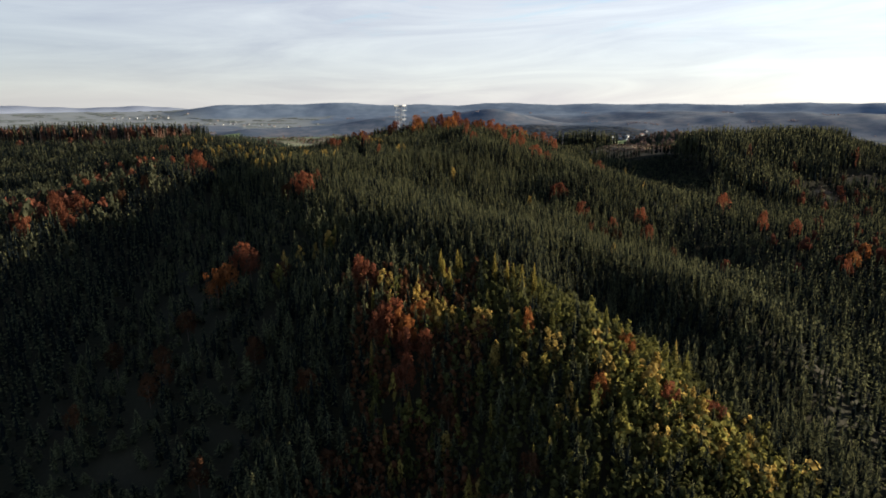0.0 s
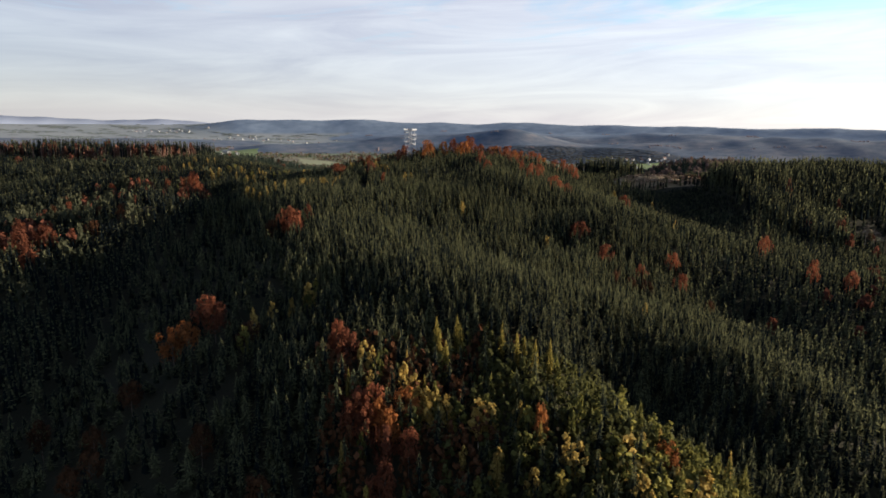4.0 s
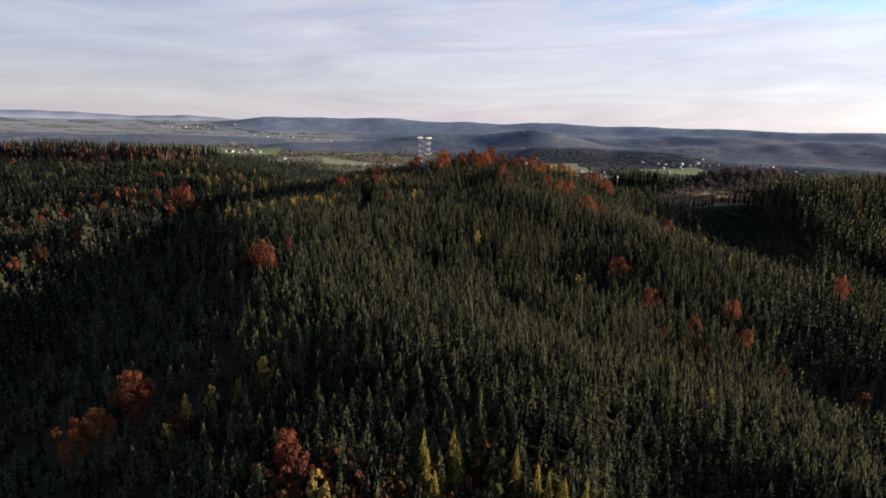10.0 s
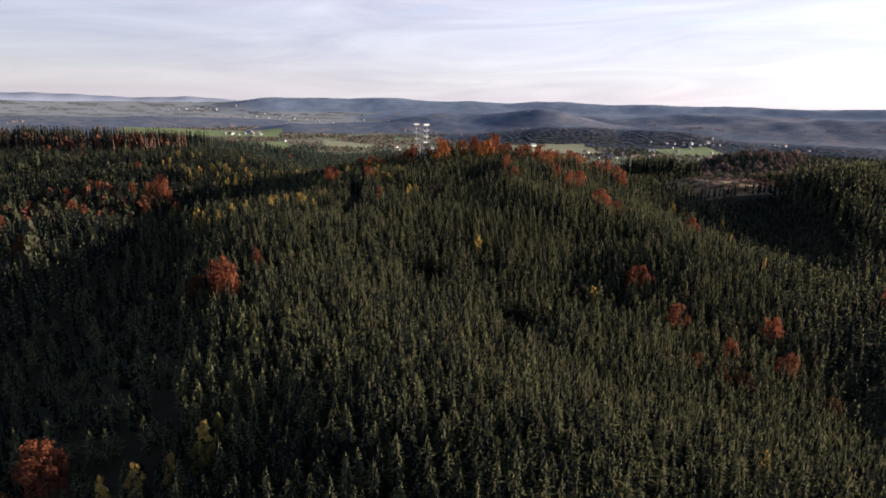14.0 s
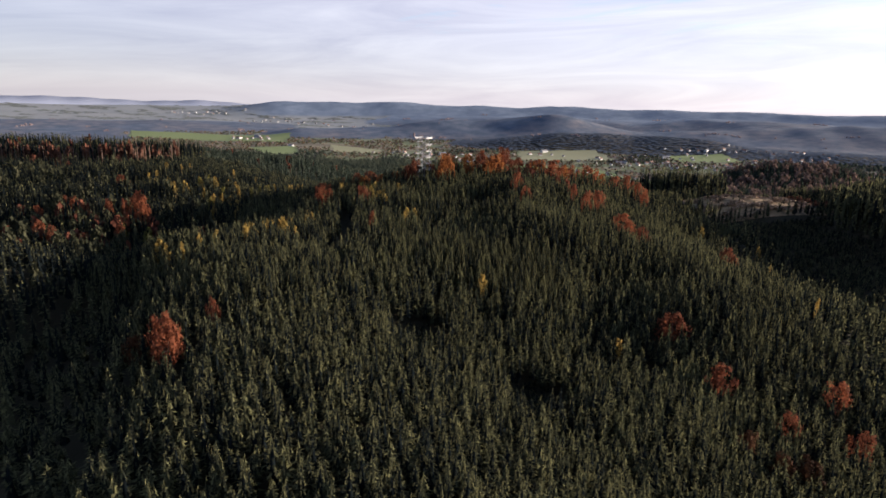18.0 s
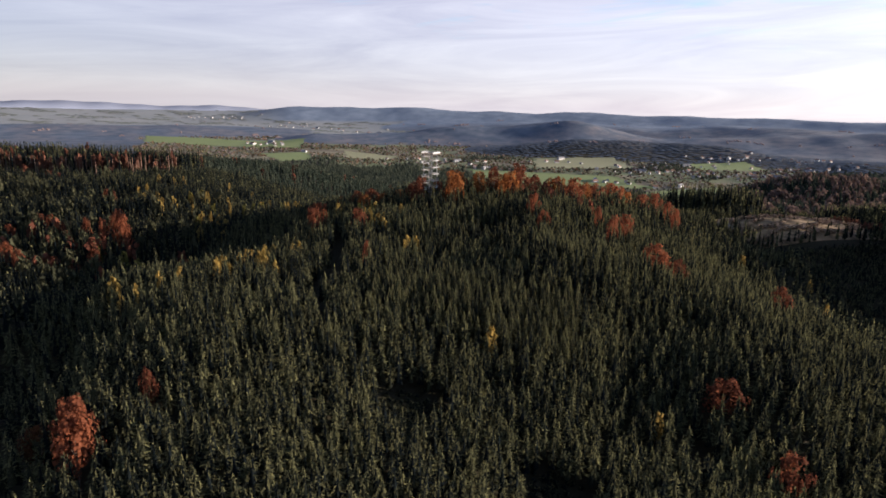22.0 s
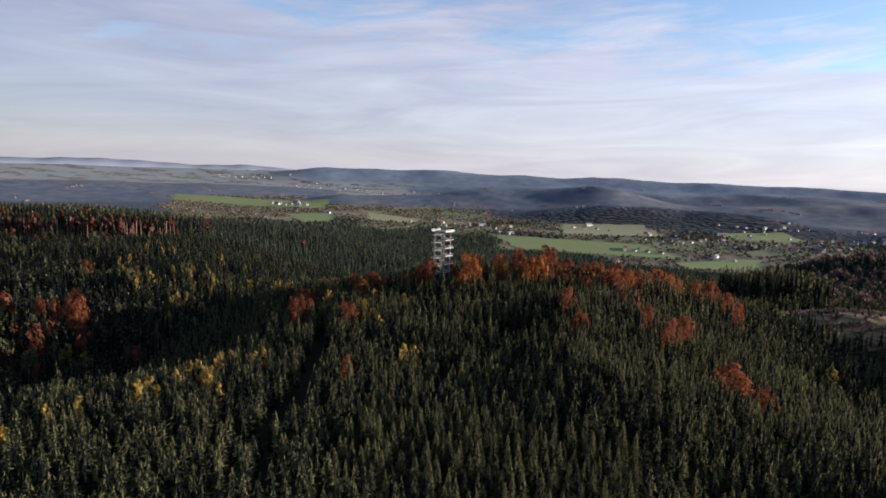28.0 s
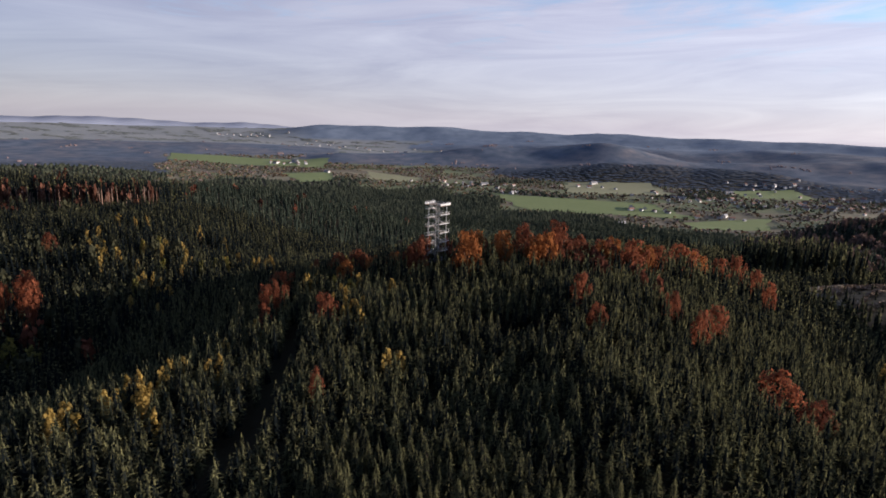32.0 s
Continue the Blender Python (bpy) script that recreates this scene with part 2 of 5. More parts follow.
MAT = {
    # near-black bluish dark end carries the painted shade inside the crowns
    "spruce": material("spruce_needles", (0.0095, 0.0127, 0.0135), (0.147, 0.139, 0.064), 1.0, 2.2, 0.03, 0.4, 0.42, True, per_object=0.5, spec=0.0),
    # dark end lifted above the near spruce: some distance haze painted in
    "far_spruce": material("hazy_spruce_needles", (0.023, 0.030, 0.023), (0.080, 0.085, 0.055), 1.0, 0.6, 0.012, 0.2, 0.25, True, spec=0.0),
    # next two: distance haze painted into the leaf colour, blue and pale
    "hazy_range": material("middle_range_forest", (0.072, 0.088, 0.116), (0.122, 0.136, 0.162), 1.0, 0.03, 0.008, 0.0, 0.35, True, spec=0.0),
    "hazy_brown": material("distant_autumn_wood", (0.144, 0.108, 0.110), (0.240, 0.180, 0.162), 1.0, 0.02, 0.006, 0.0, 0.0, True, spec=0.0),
    "bark": material("spruce_bark", (0.05, 0.035, 0.025), (0.16, 0.11, 0.08), 0.9, 5.0, 0.2, 0.5),
    # sunlight painted into the bark: brighter and warmer than spruce_bark
    "warm_bark": material("sunlight_painted_bark", (0.10, 0.062, 0.046), (0.26, 0.165, 0.12), 0.95, 4.0, 0.3, 0.4),
    "pale_bark": material("pale_bark", (0.14, 0.12, 0.10), (0.34, 0.31, 0.27), 0.85, 4.0, 0.3, 0.4),
    "red": material("red_beech_leaves", (0.066, 0.025, 0.016), (0.245, 0.080, 0.038), 0.75, 1.6, 0.12, 0.3, 0.52, True, per_object=0.5, spec=0.03),
    "larch": material("golden_larch_needles", (0.10, 0.080, 0.020), (0.38, 0.285, 0.072), 0.9, 1.6, 0.12, 0.3, 0.52, True, per_object=0.5, spec=0.0),
    "orange": material("orange_beech_leaves", (0.12, 0.042, 0.015), (0.37, 0.138, 0.043), 0.75, 1.6, 0.12, 0.3, 0.52, True, per_object=0.5, spec=0.03),
    "yellow": material("yellow_birch_leaves", (0.15, 0.102, 0.028), (0.45, 0.305, 0.088), 0.75, 1.6, 0.12, 0.3, 0.52, True, per_object=0.5, spec=0.03),
    "olive": material("olive_leaves", (0.05, 0.052, 0.016), (0.20, 0.172, 0.046), 0.75, 1.6, 0.12, 0.3, 0.52, True, per_object=0.5, spec=0.03),
    "brown": material("brown_leaves", (0.018, 0.010, 0.006), (0.085, 0.037, 0.017), 0.8, 1.6, 0.12, 0.3, 0.2, True, per_object=0.5, spec=0.03),
    "sapling": material("young_broadleaf_leaves", (0.009, 0.012, 0.007), (0.074, 0.070, 0.024), 0.85, 1.6, 0.08, 0.3, 0.45, True, spec=0.03),
    # hedge colour paled towards the far fields: haze painted in
    "hazy_hedge": material("hazy_hedges", (0.115, 0.122, 0.112), (0.165, 0.168, 0.150), 1.0, 0.02, 0.006, 0.0, 0.0, True, spec=0.0),
    # brown paled part way to hazy_brown: haze of the back hill painted in
    "hill_brown": material("hazy_beech_leaves", (0.075, 0.056, 0.050), (0.185, 0.118, 0.092), 1.0, 0.6, 0.02, 0.2, 0.2, True, spec=0.0),
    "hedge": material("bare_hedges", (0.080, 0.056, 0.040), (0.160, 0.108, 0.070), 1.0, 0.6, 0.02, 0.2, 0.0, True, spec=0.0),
    "russet": material("russet_leaves", (0.044, 0.022, 0.016), (0.140, 0.062, 0.040), 1.0, 0.9, 0.08, 0.3, 0.2, True, spec=0.0),
    "russet_red": material("russet_red_leaves", (0.05, 0.021, 0.015), (0.145, 0.052, 0.030), 1.0, 0.9, 0.08, 0.3, 0.2, True, spec=0.0),
    "grey_green": material("grey_green_leaves", (0.018, 0.020, 0.013), (0.062, 0.060, 0.034), 1.0, 0.9, 0.08, 0.3, 0.25, True, spec=0.0),
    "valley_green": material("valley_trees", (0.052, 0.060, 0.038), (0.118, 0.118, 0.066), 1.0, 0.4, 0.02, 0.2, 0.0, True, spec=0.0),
    "steel": material("galvanised_steel", (0.22, 0.22, 0.23), (0.40, 0.40, 0.40), 0.45, 2.0, 0.4, 0.05, metal=0.35, spec=0.5),
    "white_steel": material("white_painted_steel", (0.27, 0.27, 0.28), (0.45, 0.44, 0.43), 0.5, 2.0, 0.4, 0.05, spec=0.4),
    "deck": material("larch_decking", (0.12, 0.085, 0.06), (0.28, 0.21, 0.15), 0.8, 3.0, 0.5, 0.3),
    "meadow": material("autumn_meadow", (0.102, 0.128, 0.044), (0.160, 0.186, 0.072), 0.95, 0.12, 0.012, 0.1),
    "stubble": material("pale_stubble_field", (0.15, 0.15, 0.080), (0.225, 0.21, 0.118), 0.95, 0.12, 0.012, 0.1),
    "slash": material("felling_debris", (0.085, 0.054, 0.036), (0.38, 0.26, 0.175), 0.9, 1.2, 0.1, 0.5, 0.0, True),
    "pale_slash": material("weathered_cut_branches", (0.16, 0.13, 0.10), (0.46, 0.40, 0.32), 0.9, 1.2, 0.1, 0.5, 0.0, True),
    "dry_grass": material("dry_clearing_grass", (0.085, 0.057, 0.031), (0.260, 0.170, 0.090), 0.95, 0.8, 0.06, 0.4, 0.0, True),
    "render": material("white_rendered_wall", (0.24, 0.235, 0.23), (0.58, 0.56, 0.53), 0.8, 0.8, 0.2, 0.05, per_object=0.6),
    "roof": material("clay_tile_roof", (0.10, 0.055, 0.042), (0.22, 0.125, 0.095), 0.8, 1.5, 0.2, 0.1, per_object=0.9),
    "slate": material("grey_roof", (0.09, 0.09, 0.10), (0.22, 0.21, 0.21), 0.7, 1.5, 0.2, 0.1, per_object=0.6),
    "glass": material("window_glass", (0.02, 0.025, 0.03), (0.05, 0.055, 0.06), 0.15, 0.5, 0.1, 0.0, spec=0.6),
}

# forest floor near by, patchwork of fields on the plain: one sheet, one material
gm = bpy.data.materials.new("forest_floor_and_fields")
gm.use_nodes = True
gn, gk = gm.node_tree.nodes, gm.node_tree.links
gb = gn["Principled BSDF"]
gb.inputs["Roughness"].default_value, gb.inputs["Specular IOR Level"].default_value = 0.95, 0.1
gpos = gn.new("ShaderNodeNewGeometry")


def gnoise(scale, detail=4):
    t = gn.new("ShaderNodeTexNoise")
    t.inputs["Scale"].default_value, t.inputs["Detail"].default_value = scale, detail
    gk.new(gpos.outputs["Position"], t.inputs["Vector"])
    return t


def gmix(f, a, b):
    x = gn.new("ShaderNodeMix")
    x.data_type = "RGBA"
    for s, v in zip((x.inputs["Factor"], x.inputs["A"], x.inputs["B"]), (f, a, b)):
        if isinstance(v, tuple):
            s.default_value = (*v, 1)
        elif isinstance(v, float):
            s.default_value = v
        else:
            gk.new(v, s)
    return x.outputs["Result"]


def gsharp(scale, detail, gain):
    """Noise with its contrast raised, for tree tops too far to part."""
    x = gn.new("ShaderNodeMath")
    x.operation, x.use_clamp = "MULTIPLY_ADD", True
    gk.new(gnoise(scale, detail).outputs["Fac"], x.inputs[0])
    x.inputs[1].default_value, x.inputs[2].default_value = gain, 0.5 - 0.5 * gain
    return x.outputs[0]


litter = gmix(gnoise(0.9).outputs["Fac"], (0.016, 0.011, 0.008), (0.045, 0.032, 0.020))
litter = gmix(gnoise(0.06).outputs["Fac"], litter, (0.024, 0.024, 0.012))
cells = gn.new("ShaderNodeTexVoronoi")
cells.inputs["Scale"].default_value = 1.0
stretch = gn.new("ShaderNodeMapping")
stretch.inputs["Scale"].default_value = (0.0045, 0.0125, 0.0)
stretch.inputs["Rotation"].default_value = (0, 0, 0.2)
gk.new(gpos.outputs["Position"], stretch.inputs["Vector"])
gk.new(stretch.outputs[0], cells.inputs["Vector"])
pick = gn.new("ShaderNodeSeparateColor")
gk.new(cells.outputs["Color"], pick.inputs[0])
patch = gn.new("ShaderNodeValToRGB")
patch.color_ramp.interpolation = "CONSTANT"
for i, (at, c) in enumerate(((0.000, (0.125, 0.150, 0.066)), (0.300, (0.150, 0.122, 0.080)), (0.500, (0.105, 0.115, 0.062)), (0.680, (0.205, 0.178, 0.112)), (0.840, (0.125, 0.096, 0.066)))):
    e = patch.color_ramp.elements[i] if i < 2 else patch.color_ramp.elements.new(at)
    e.position, e.color = at, (*c, 1)
gk.new(pick.outputs[0], patch.inputs["Fac"])
plain_at = gn.new("ShaderNodeAttribute")
plain_at.attribute_name = "plain_haze"
fields = gmix(gnoise(0.02).outputs["Fac"], patch.outputs["Color"], (0.118, 0.106, 0.074))
zone = gn.new("ShaderNodeAttribute")
zone.attribute_name = "open_land"
wooded = gn.new("ShaderNodeAttribute")
wooded.attribute_name = "wood_haze"
# aerial haze painted into the woods: bluer and paler in steps of distance
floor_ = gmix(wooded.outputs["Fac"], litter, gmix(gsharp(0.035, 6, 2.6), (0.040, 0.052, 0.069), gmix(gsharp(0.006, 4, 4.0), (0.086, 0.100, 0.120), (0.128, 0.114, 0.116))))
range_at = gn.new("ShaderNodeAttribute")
range_at.attribute_name = "range_haze"
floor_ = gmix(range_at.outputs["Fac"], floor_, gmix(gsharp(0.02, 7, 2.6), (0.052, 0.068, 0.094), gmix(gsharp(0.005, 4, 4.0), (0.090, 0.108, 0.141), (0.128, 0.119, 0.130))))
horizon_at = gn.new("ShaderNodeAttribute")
horizon_at.attribute_name = "horizon_haze"
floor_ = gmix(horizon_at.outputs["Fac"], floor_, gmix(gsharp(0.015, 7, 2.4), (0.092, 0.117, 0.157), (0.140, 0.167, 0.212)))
# aerial haze painted into the far fields as a pale grey
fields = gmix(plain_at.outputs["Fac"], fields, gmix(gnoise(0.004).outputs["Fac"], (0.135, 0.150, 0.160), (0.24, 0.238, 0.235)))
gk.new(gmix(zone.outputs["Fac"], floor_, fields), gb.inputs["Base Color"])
gbump = gn.new("ShaderNodeBump")
gbump.inputs["Strength"].default_value, gbump.inputs["Distance"].default_value = 0.6, 0.4
gk.new(gnoise(0.7).outputs["Fac"], gbump.inputs["Height"])
gk.new(gbump.outputs[0], gb.inputs["Normal"])
MAT["ground"] = gm

# ---- the lie of the land ----
CANOPY = 12.5        # how far the tops of the plantation stand above the ground
# spurs and hollows of the wooded hill: x, y, half-width, rise of the tree tops
SPURS = (
    (190, 612, 30, 12.3), (225, 640, 22, 8.0), (60, 170, 70, 24.0), (-60, 230, 70, 32.4), (-70, 310, 70, 30.7), (0, 260, 60, 16.7), (20, 340, 70, 12.6),
    (80, 400, 70, 46.3), (-80, 410, 60, 32.6), (-140, 430, 70, -4.6), (-120, 250, 50, -14.3), (-110, 535, 40, 2.2), (225, 585, 50, 22.6), (60, 110, 60, 3.7),
    (110, 300, 50, -5.0), (45, 195, 35, 14.8), (95, 215, 35, 12.0), (78, 255, 32, 7.4), (35, 232, 32, 8.6), (-160, 505, 35, 1.6), (215, 620, 45, -9.7),
    (300, 600, 60, 15.6), (120, 265, 30, 6.6), (-138, 445, 36, -8.5),
)
# the wider hills round it
HILLS = (
    (0, 0, 160, -2.6), (0, 130, 90, 17.2), (-40, 520, 80, 53.6), (340, 450, 110, 9.5), (190, 360, 90, 31.1), (160, 240, 80, 4.9), (-210, 520, 100, 29.1),
    # the rise at (430, 250) is out of view, added to shade the eastern slope
    (-200, 320, 100, 46.4), (-600, 500, 250, 67.6), (250, 270, 100, 14.9), (450, 150, 200, 19.7), (-330, 210, 130, 32.3), (430, 250, 95, 32.4), (-132, 285, 40, -5.0),
    (92, 196, 26, -18.1), (100, 262, 26, -0.7), (60, 281, 20, 0.5), (22, 320, 15, -1.1), (60, 314, 17, 6.7), (100, 303, 18, 1.8), (140, 268, 18, 4.2),
)
# the slopes behind it
BACK_HILLS = (
    (325, 955, 55, 9.5),
    (128, 580, 22, -2.0), (172, 592, 24, -0.1), (-119, 377, 19, 7.9), (-93, 404, 18, 2.0), (-84, 430, 15, -0.4), (-46, 232, 18, -6.2), (-63, 256, 22, 3.4),
    (-95, 281, 20, 0.4), (60, 560, 90, 50.8), (190, 600, 90, 6.6), (380, 620, 130, 42.7), (-400, 680, 150, 21.2), (-220, 640, 100, 37.1), (-300, 930, 150, 45.3),
    (80, 760, 130, 56.0), (0, 900, 180, 21.1), (600, 700, 250, 43.0), (-560, 860, 200, 42.5), (300, 850, 130, 15.1), (-320, 1160, 160, 10.7), (-700, 1250, 220, 13.0),
    (420, 650, 80, 19.6), (420, 1010, 125, 62.3),
)
# small folds of the front spurs
FOLDS = (
    (-10, 140, 18, -14.2), (-20, 180, 18, 6.9), (120, 200, 18, 16.3), (10, 200, 18, -8.7), (60, 210, 18, -24.3), (90, 210, 18, 15.2), (140, 310, 18, -11.3),
    (-70, 340, 18, 5.0), (-130, 350, 18, -7.3), (60, 350, 18, -5.6), (-170, 360, 18, 17.4), (-30, 370, 18, 4.8), (80, 380, 18, 5.6), (120, 380, 18, -4.1),
    (0, 390, 18, 7.9), (60, 400, 18, -9.4),
)
# small knolls and gullies of the upper slopes
KNOLLS = (
    (170, 626, 20, 6.0),
    (40, 420, 18, 8.3), (20, 440, 18, 5.8), (200, 460, 18, 8.8), (230, 490, 38, 14.7), (30, 490, 18, 5.1), (-180, 490, 18, -4.8), (160, 520, 18, 10.4),
    (-40, 520, 18, -8.9), (-220, 520, 18, -6.3), (220, 520, 26, 11.2), (-260, 540, 18, 6.2), (260, 550, 18, 8.3), (-260, 580, 18, -8.7), (20, 580, 18, -6.7),
    (180, 680, 26, 6.5), (-280, 730, 38, 4.1),
)
# distant hills: distance and bearing of the middle, half-depth, half-angle, rise
RANGES = ((3450, -34, 270, 13, 30), (3000, -1, 210, 9.5, 72), (3060, 10, 230, 9, 46), (3300, 30, 420, 13, 78), (2560, 9.5, 165, 11.5, 58), (2980, -15, 190, 5, 34),
          (2500, 29, 180, 6, 22), (2250, -40, 200, 8, 26), (3900, 12, 300, 20, 62))


def smooth(a, b, v):
    t = np.clip((v - a) / (b - a), 0, 1)
    return t * t * (3 - 2 * t)


def wave(x, y, size, seed):
    """Soft rolling between -1 and 1, at a length of that size."""
    a = np.zeros_like(x)
    for i in range(5):
        g = seed * 1.7 + i * 2.39996
        a = a + np.sin((x * math.cos(g) + y * math.sin(g)) * 6.2832 / (size * (0.7 + 0.22 * i)) + seed * 3.1 + i * 1.9)
    return a / 3.2


def land(x, y):
    """Height of the ground, hill, valley and plain."""
    x, y = np.asarray(x, float), np.asarray(y, float)
    near = np.full_like(x, 15.0)
    for cx, cy, s, h in (*SPURS, *HILLS, *BACK_HILLS, *FOLDS, *KNOLLS):
        near = near + h * np.exp(-((x - cx) ** 2 + (y - cy) ** 2) / (2.0 * s * s))
    r, az = np.hypot(x, y), np.degrees(np.arctan2(x, y))
    far = np.interp(r, (0, 1200, 1700, 2000, 3000, 4000, 4450, 4800, 5200), (-15, -18, -20, -5, 10, 34, 66, 100, 120))
    far = far + 4 * wave(x, y, 900, 2.0) * smooth(1600, 2600, r)
    for d, b, w, a, h in RANGES:
        far = far + h * np.exp(-((r - d - 60 * wave(x, y, 1500, b)) / w) ** 2) * np.exp(-(np.abs(az - b) / a) ** 4) * (1 + 0.16 * wave(x, y, 620, 1.0 + d * 0.01) + 0.09 * wave(x, y, 260, 2.0 + d * 0.01))
    crest = smooth(-26, -19, az) * smooth(62, 45, az)
    far = far + crest * (72 + 8 * wave(x, y, 700, 4.0) + 3.5 * wave(x, y, 260, 7.0) + 1.8 * wave(x, y, 95, 3.0) + 10 * np.exp(-((az + 9.5) / 2.5) ** 2) - 0.35 * np.clip(az, 0, 60)) * np.exp(-((r - 4520) / 260) ** 2)
    w = smooth(1500, 1000, r)
    return w * (near - CANOPY) + (1 - w) * far


FIELDS = {  # corners on the plan, going round
    "long_field": ("meadow", ((-1600, 2640), (-890, 2665), (-815, 2375), (-1450, 2400))),
    "village_field": ("meadow", ((-860, 2150), (-735, 2260), (-650, 2050), (-710, 1965))),
    "valley_field": ("stubble", ((-635, 2370), (-420, 2270), (-400, 2130), (-560, 2150))),
    "broad_meadow": ("meadow", ((-150, 1960), (280, 1920), (350, 1740), (-40, 1745))),
    "upper_meadow": ("stubble", ((60, 2300), (330, 2330), (380, 2120), (70, 2040))),
    "lower_meadow": ("meadow", ((310, 1690), (520, 1790), (480, 1650), (320, 1610))),
    "east_meadow": ("meadow", ((560, 2260), (760, 2300), (780, 2150), (570, 2120))),
}


def in_quad(x, y, c, grow=0.0):
    inside = np.ones_like(x, bool)
    mx, my = sum(p[0] for p in c) / 4, sum(p[1] for p in c) / 4
    for i in range(4):
        (ax, ay), (bx, by) = c[i], c[(i + 1) % 4]
        side = (bx - ax) * (y - ay) - (by - ay) * (x - ax)
        mid = (bx - ax) * (my - ay) - (by - ay) * (mx - ax)
        inside &= side * np.sign(mid) > -grow * math.hypot(bx - ax, by - ay)
    return inside


def open_land(x, y):
    """1 where the valley and the plain are open, 0 under trees."""
    x, y = np.asarray(x, float), np.asarray(y, float)
    r, az = np.hypot(x, y), np.degrees(np.arctan2(x, y))
    o = smooth(1480, 1700, r)
    for d, b, w, a, h in RANGES:
        o = o * (1 - (np.exp(-((r - d) / (w * 1.15)) ** 2) * np.exp(-(np.abs(az - b) / (a * 1.05)) ** 4) > 0.16))
    o = o * (1 - smooth(-24, -20, az) * smooth(4150, 4220, r))
    o = o * (1 - ((az < -8 + 3 * wave(x, y, 300, 4.0)) & (r < 2080 + 120 * wave(x, y, 400, 2.0))))
    o = o * (1 - ((az < -31.5 + 1.5 * wave(x, y, 300, 4.0)) & (r < 3650)))
    return o * (1 - ((az < 7 + 2 * wave(x, y, 200, 6.0)) & (r < 1705 + 25 * wave(x, y, 250, 3.0) + 170 * (az < -3.5))))


def mesh_from(name, verts, tris, mat, tint=None, attr="tint"):
    """A mesh of triangles from arrays."""
    me = bpy.data.meshes.new(name)
    verts, tris = np.ascontiguousarray(verts, np.float32).reshape(-1, 3), np.ascontiguousarray(tris, np.int32).reshape(-1, 3)
    me.vertices.add(len(verts))
    me.vertices.foreach_set("co", verts.ravel())
    me.loops.add(tris.size)
    me.loops.foreach_set("vertex_index", tris.ravel())
    me.polygons.add(len(tris))
    me.polygons.foreach_set("loop_start", np.arange(0, tris.size, 3, dtype=np.int32))
    me.update(calc_edges=True)
    if tint is not None:
        a = me.attributes.new(attr, "FLOAT", "POINT")
        a.data.foreach_set("value", np.ascontiguousarray(tint, np.float32).ravel())
    me.materials.append(MAT[mat])
    return me


def grid_tris(rows, cols):
    i = np.arange((rows - 1) * (cols - 1))
    a = i // (cols - 1) * cols + i % (cols - 1)
    return np.concatenate((np.stack((a, a + 1, a + cols + 1), 1), np.stack((a, a + cols + 1, a + cols), 1)))


rings = np.concatenate((np.arange(0, 1000, 7.0), 1000 * 1.0125 ** np.arange(0, 129)))
rings = np.append(rings[rings < 4880], 4880.0)
bearings = np.radians(np.concatenate((np.arange(-60, 60, 0.5), np.arange(60, 300.1, 4.0))))
gr, ga = np.meshgrid(rings, bearings, indexing="ij")
gx, gy = gr * np.sin(ga), gr * np.cos(ga)
gz = land(gx, gy) + 0.25 * wave(gx, gy, 9, 5.0)
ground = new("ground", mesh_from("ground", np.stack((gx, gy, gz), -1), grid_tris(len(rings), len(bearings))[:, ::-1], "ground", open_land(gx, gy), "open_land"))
# weights of the painted haze, rising with distance
wood_at = ground.data.attributes.new("wood_haze", "FLOAT", "POINT")
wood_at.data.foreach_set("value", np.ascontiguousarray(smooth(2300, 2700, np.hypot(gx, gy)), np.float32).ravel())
hz_at = ground.data.attributes.new("horizon_haze", "FLOAT", "POINT")
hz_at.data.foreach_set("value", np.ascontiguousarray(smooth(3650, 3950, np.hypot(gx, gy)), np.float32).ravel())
range_land = ground.data.attributes.new("range_haze", "FLOAT", "POINT")
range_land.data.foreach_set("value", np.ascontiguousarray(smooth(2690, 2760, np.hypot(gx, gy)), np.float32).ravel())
plain_land = ground.data.attributes.new("plain_haze", "FLOAT", "POINT")
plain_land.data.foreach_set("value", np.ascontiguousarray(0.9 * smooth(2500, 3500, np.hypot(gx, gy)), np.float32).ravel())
ground.data.polygons.foreach_set("use_smooth", np.ones(len(ground.data.polygons), bool))
tagged(ground, "wooded hills, valley and far plain under one autumn land", "ground", kind="structure")

for fname, (fmat, c) in FIELDS.items():
    u, v = np.meshgrid(np.linspace(0, 1, 28), np.linspace(0, 1, 18), indexing="ij")
    c = np.array(c, float)
    edge = 9 * wave(u * 300, v * 300, 90, c[0, 0] % 7)
    fx = (1 - u) * (1 - v) * c[0, 0] + u * (1 - v) * c[1, 0] + u * v * c[2, 0] + (1 - u) * v * c[3, 0] + edge
    fy = (1 - u) * (1 - v) * c[0, 1] + u * (1 - v) * c[1, 1] + u * v * c[2, 1] + (1 - u) * v * c[3, 1] + edge * 0.7
    fz = land(fx, fy) + 0.8
    f = new(fname, mesh_from(fname, np.stack((fx, fy, fz), -1), grid_tris(28, 18)[:, ::-1], fmat))
    f.data.polygons.foreach_set("use_smooth", np.ones(len(f.data.polygons), bool))
    tagged(f, {"meadow": "green mown meadow in the valley beyond the hill", "stubble": "pale stubble field in the valley beyond the hill"}[fmat], "field", "fields in the valley", "structure")

# ---- far mountains ----
mb = np.radians(np.linspace(-62, -12, 160))
mr = 4860.0
deg = np.degrees(mb)
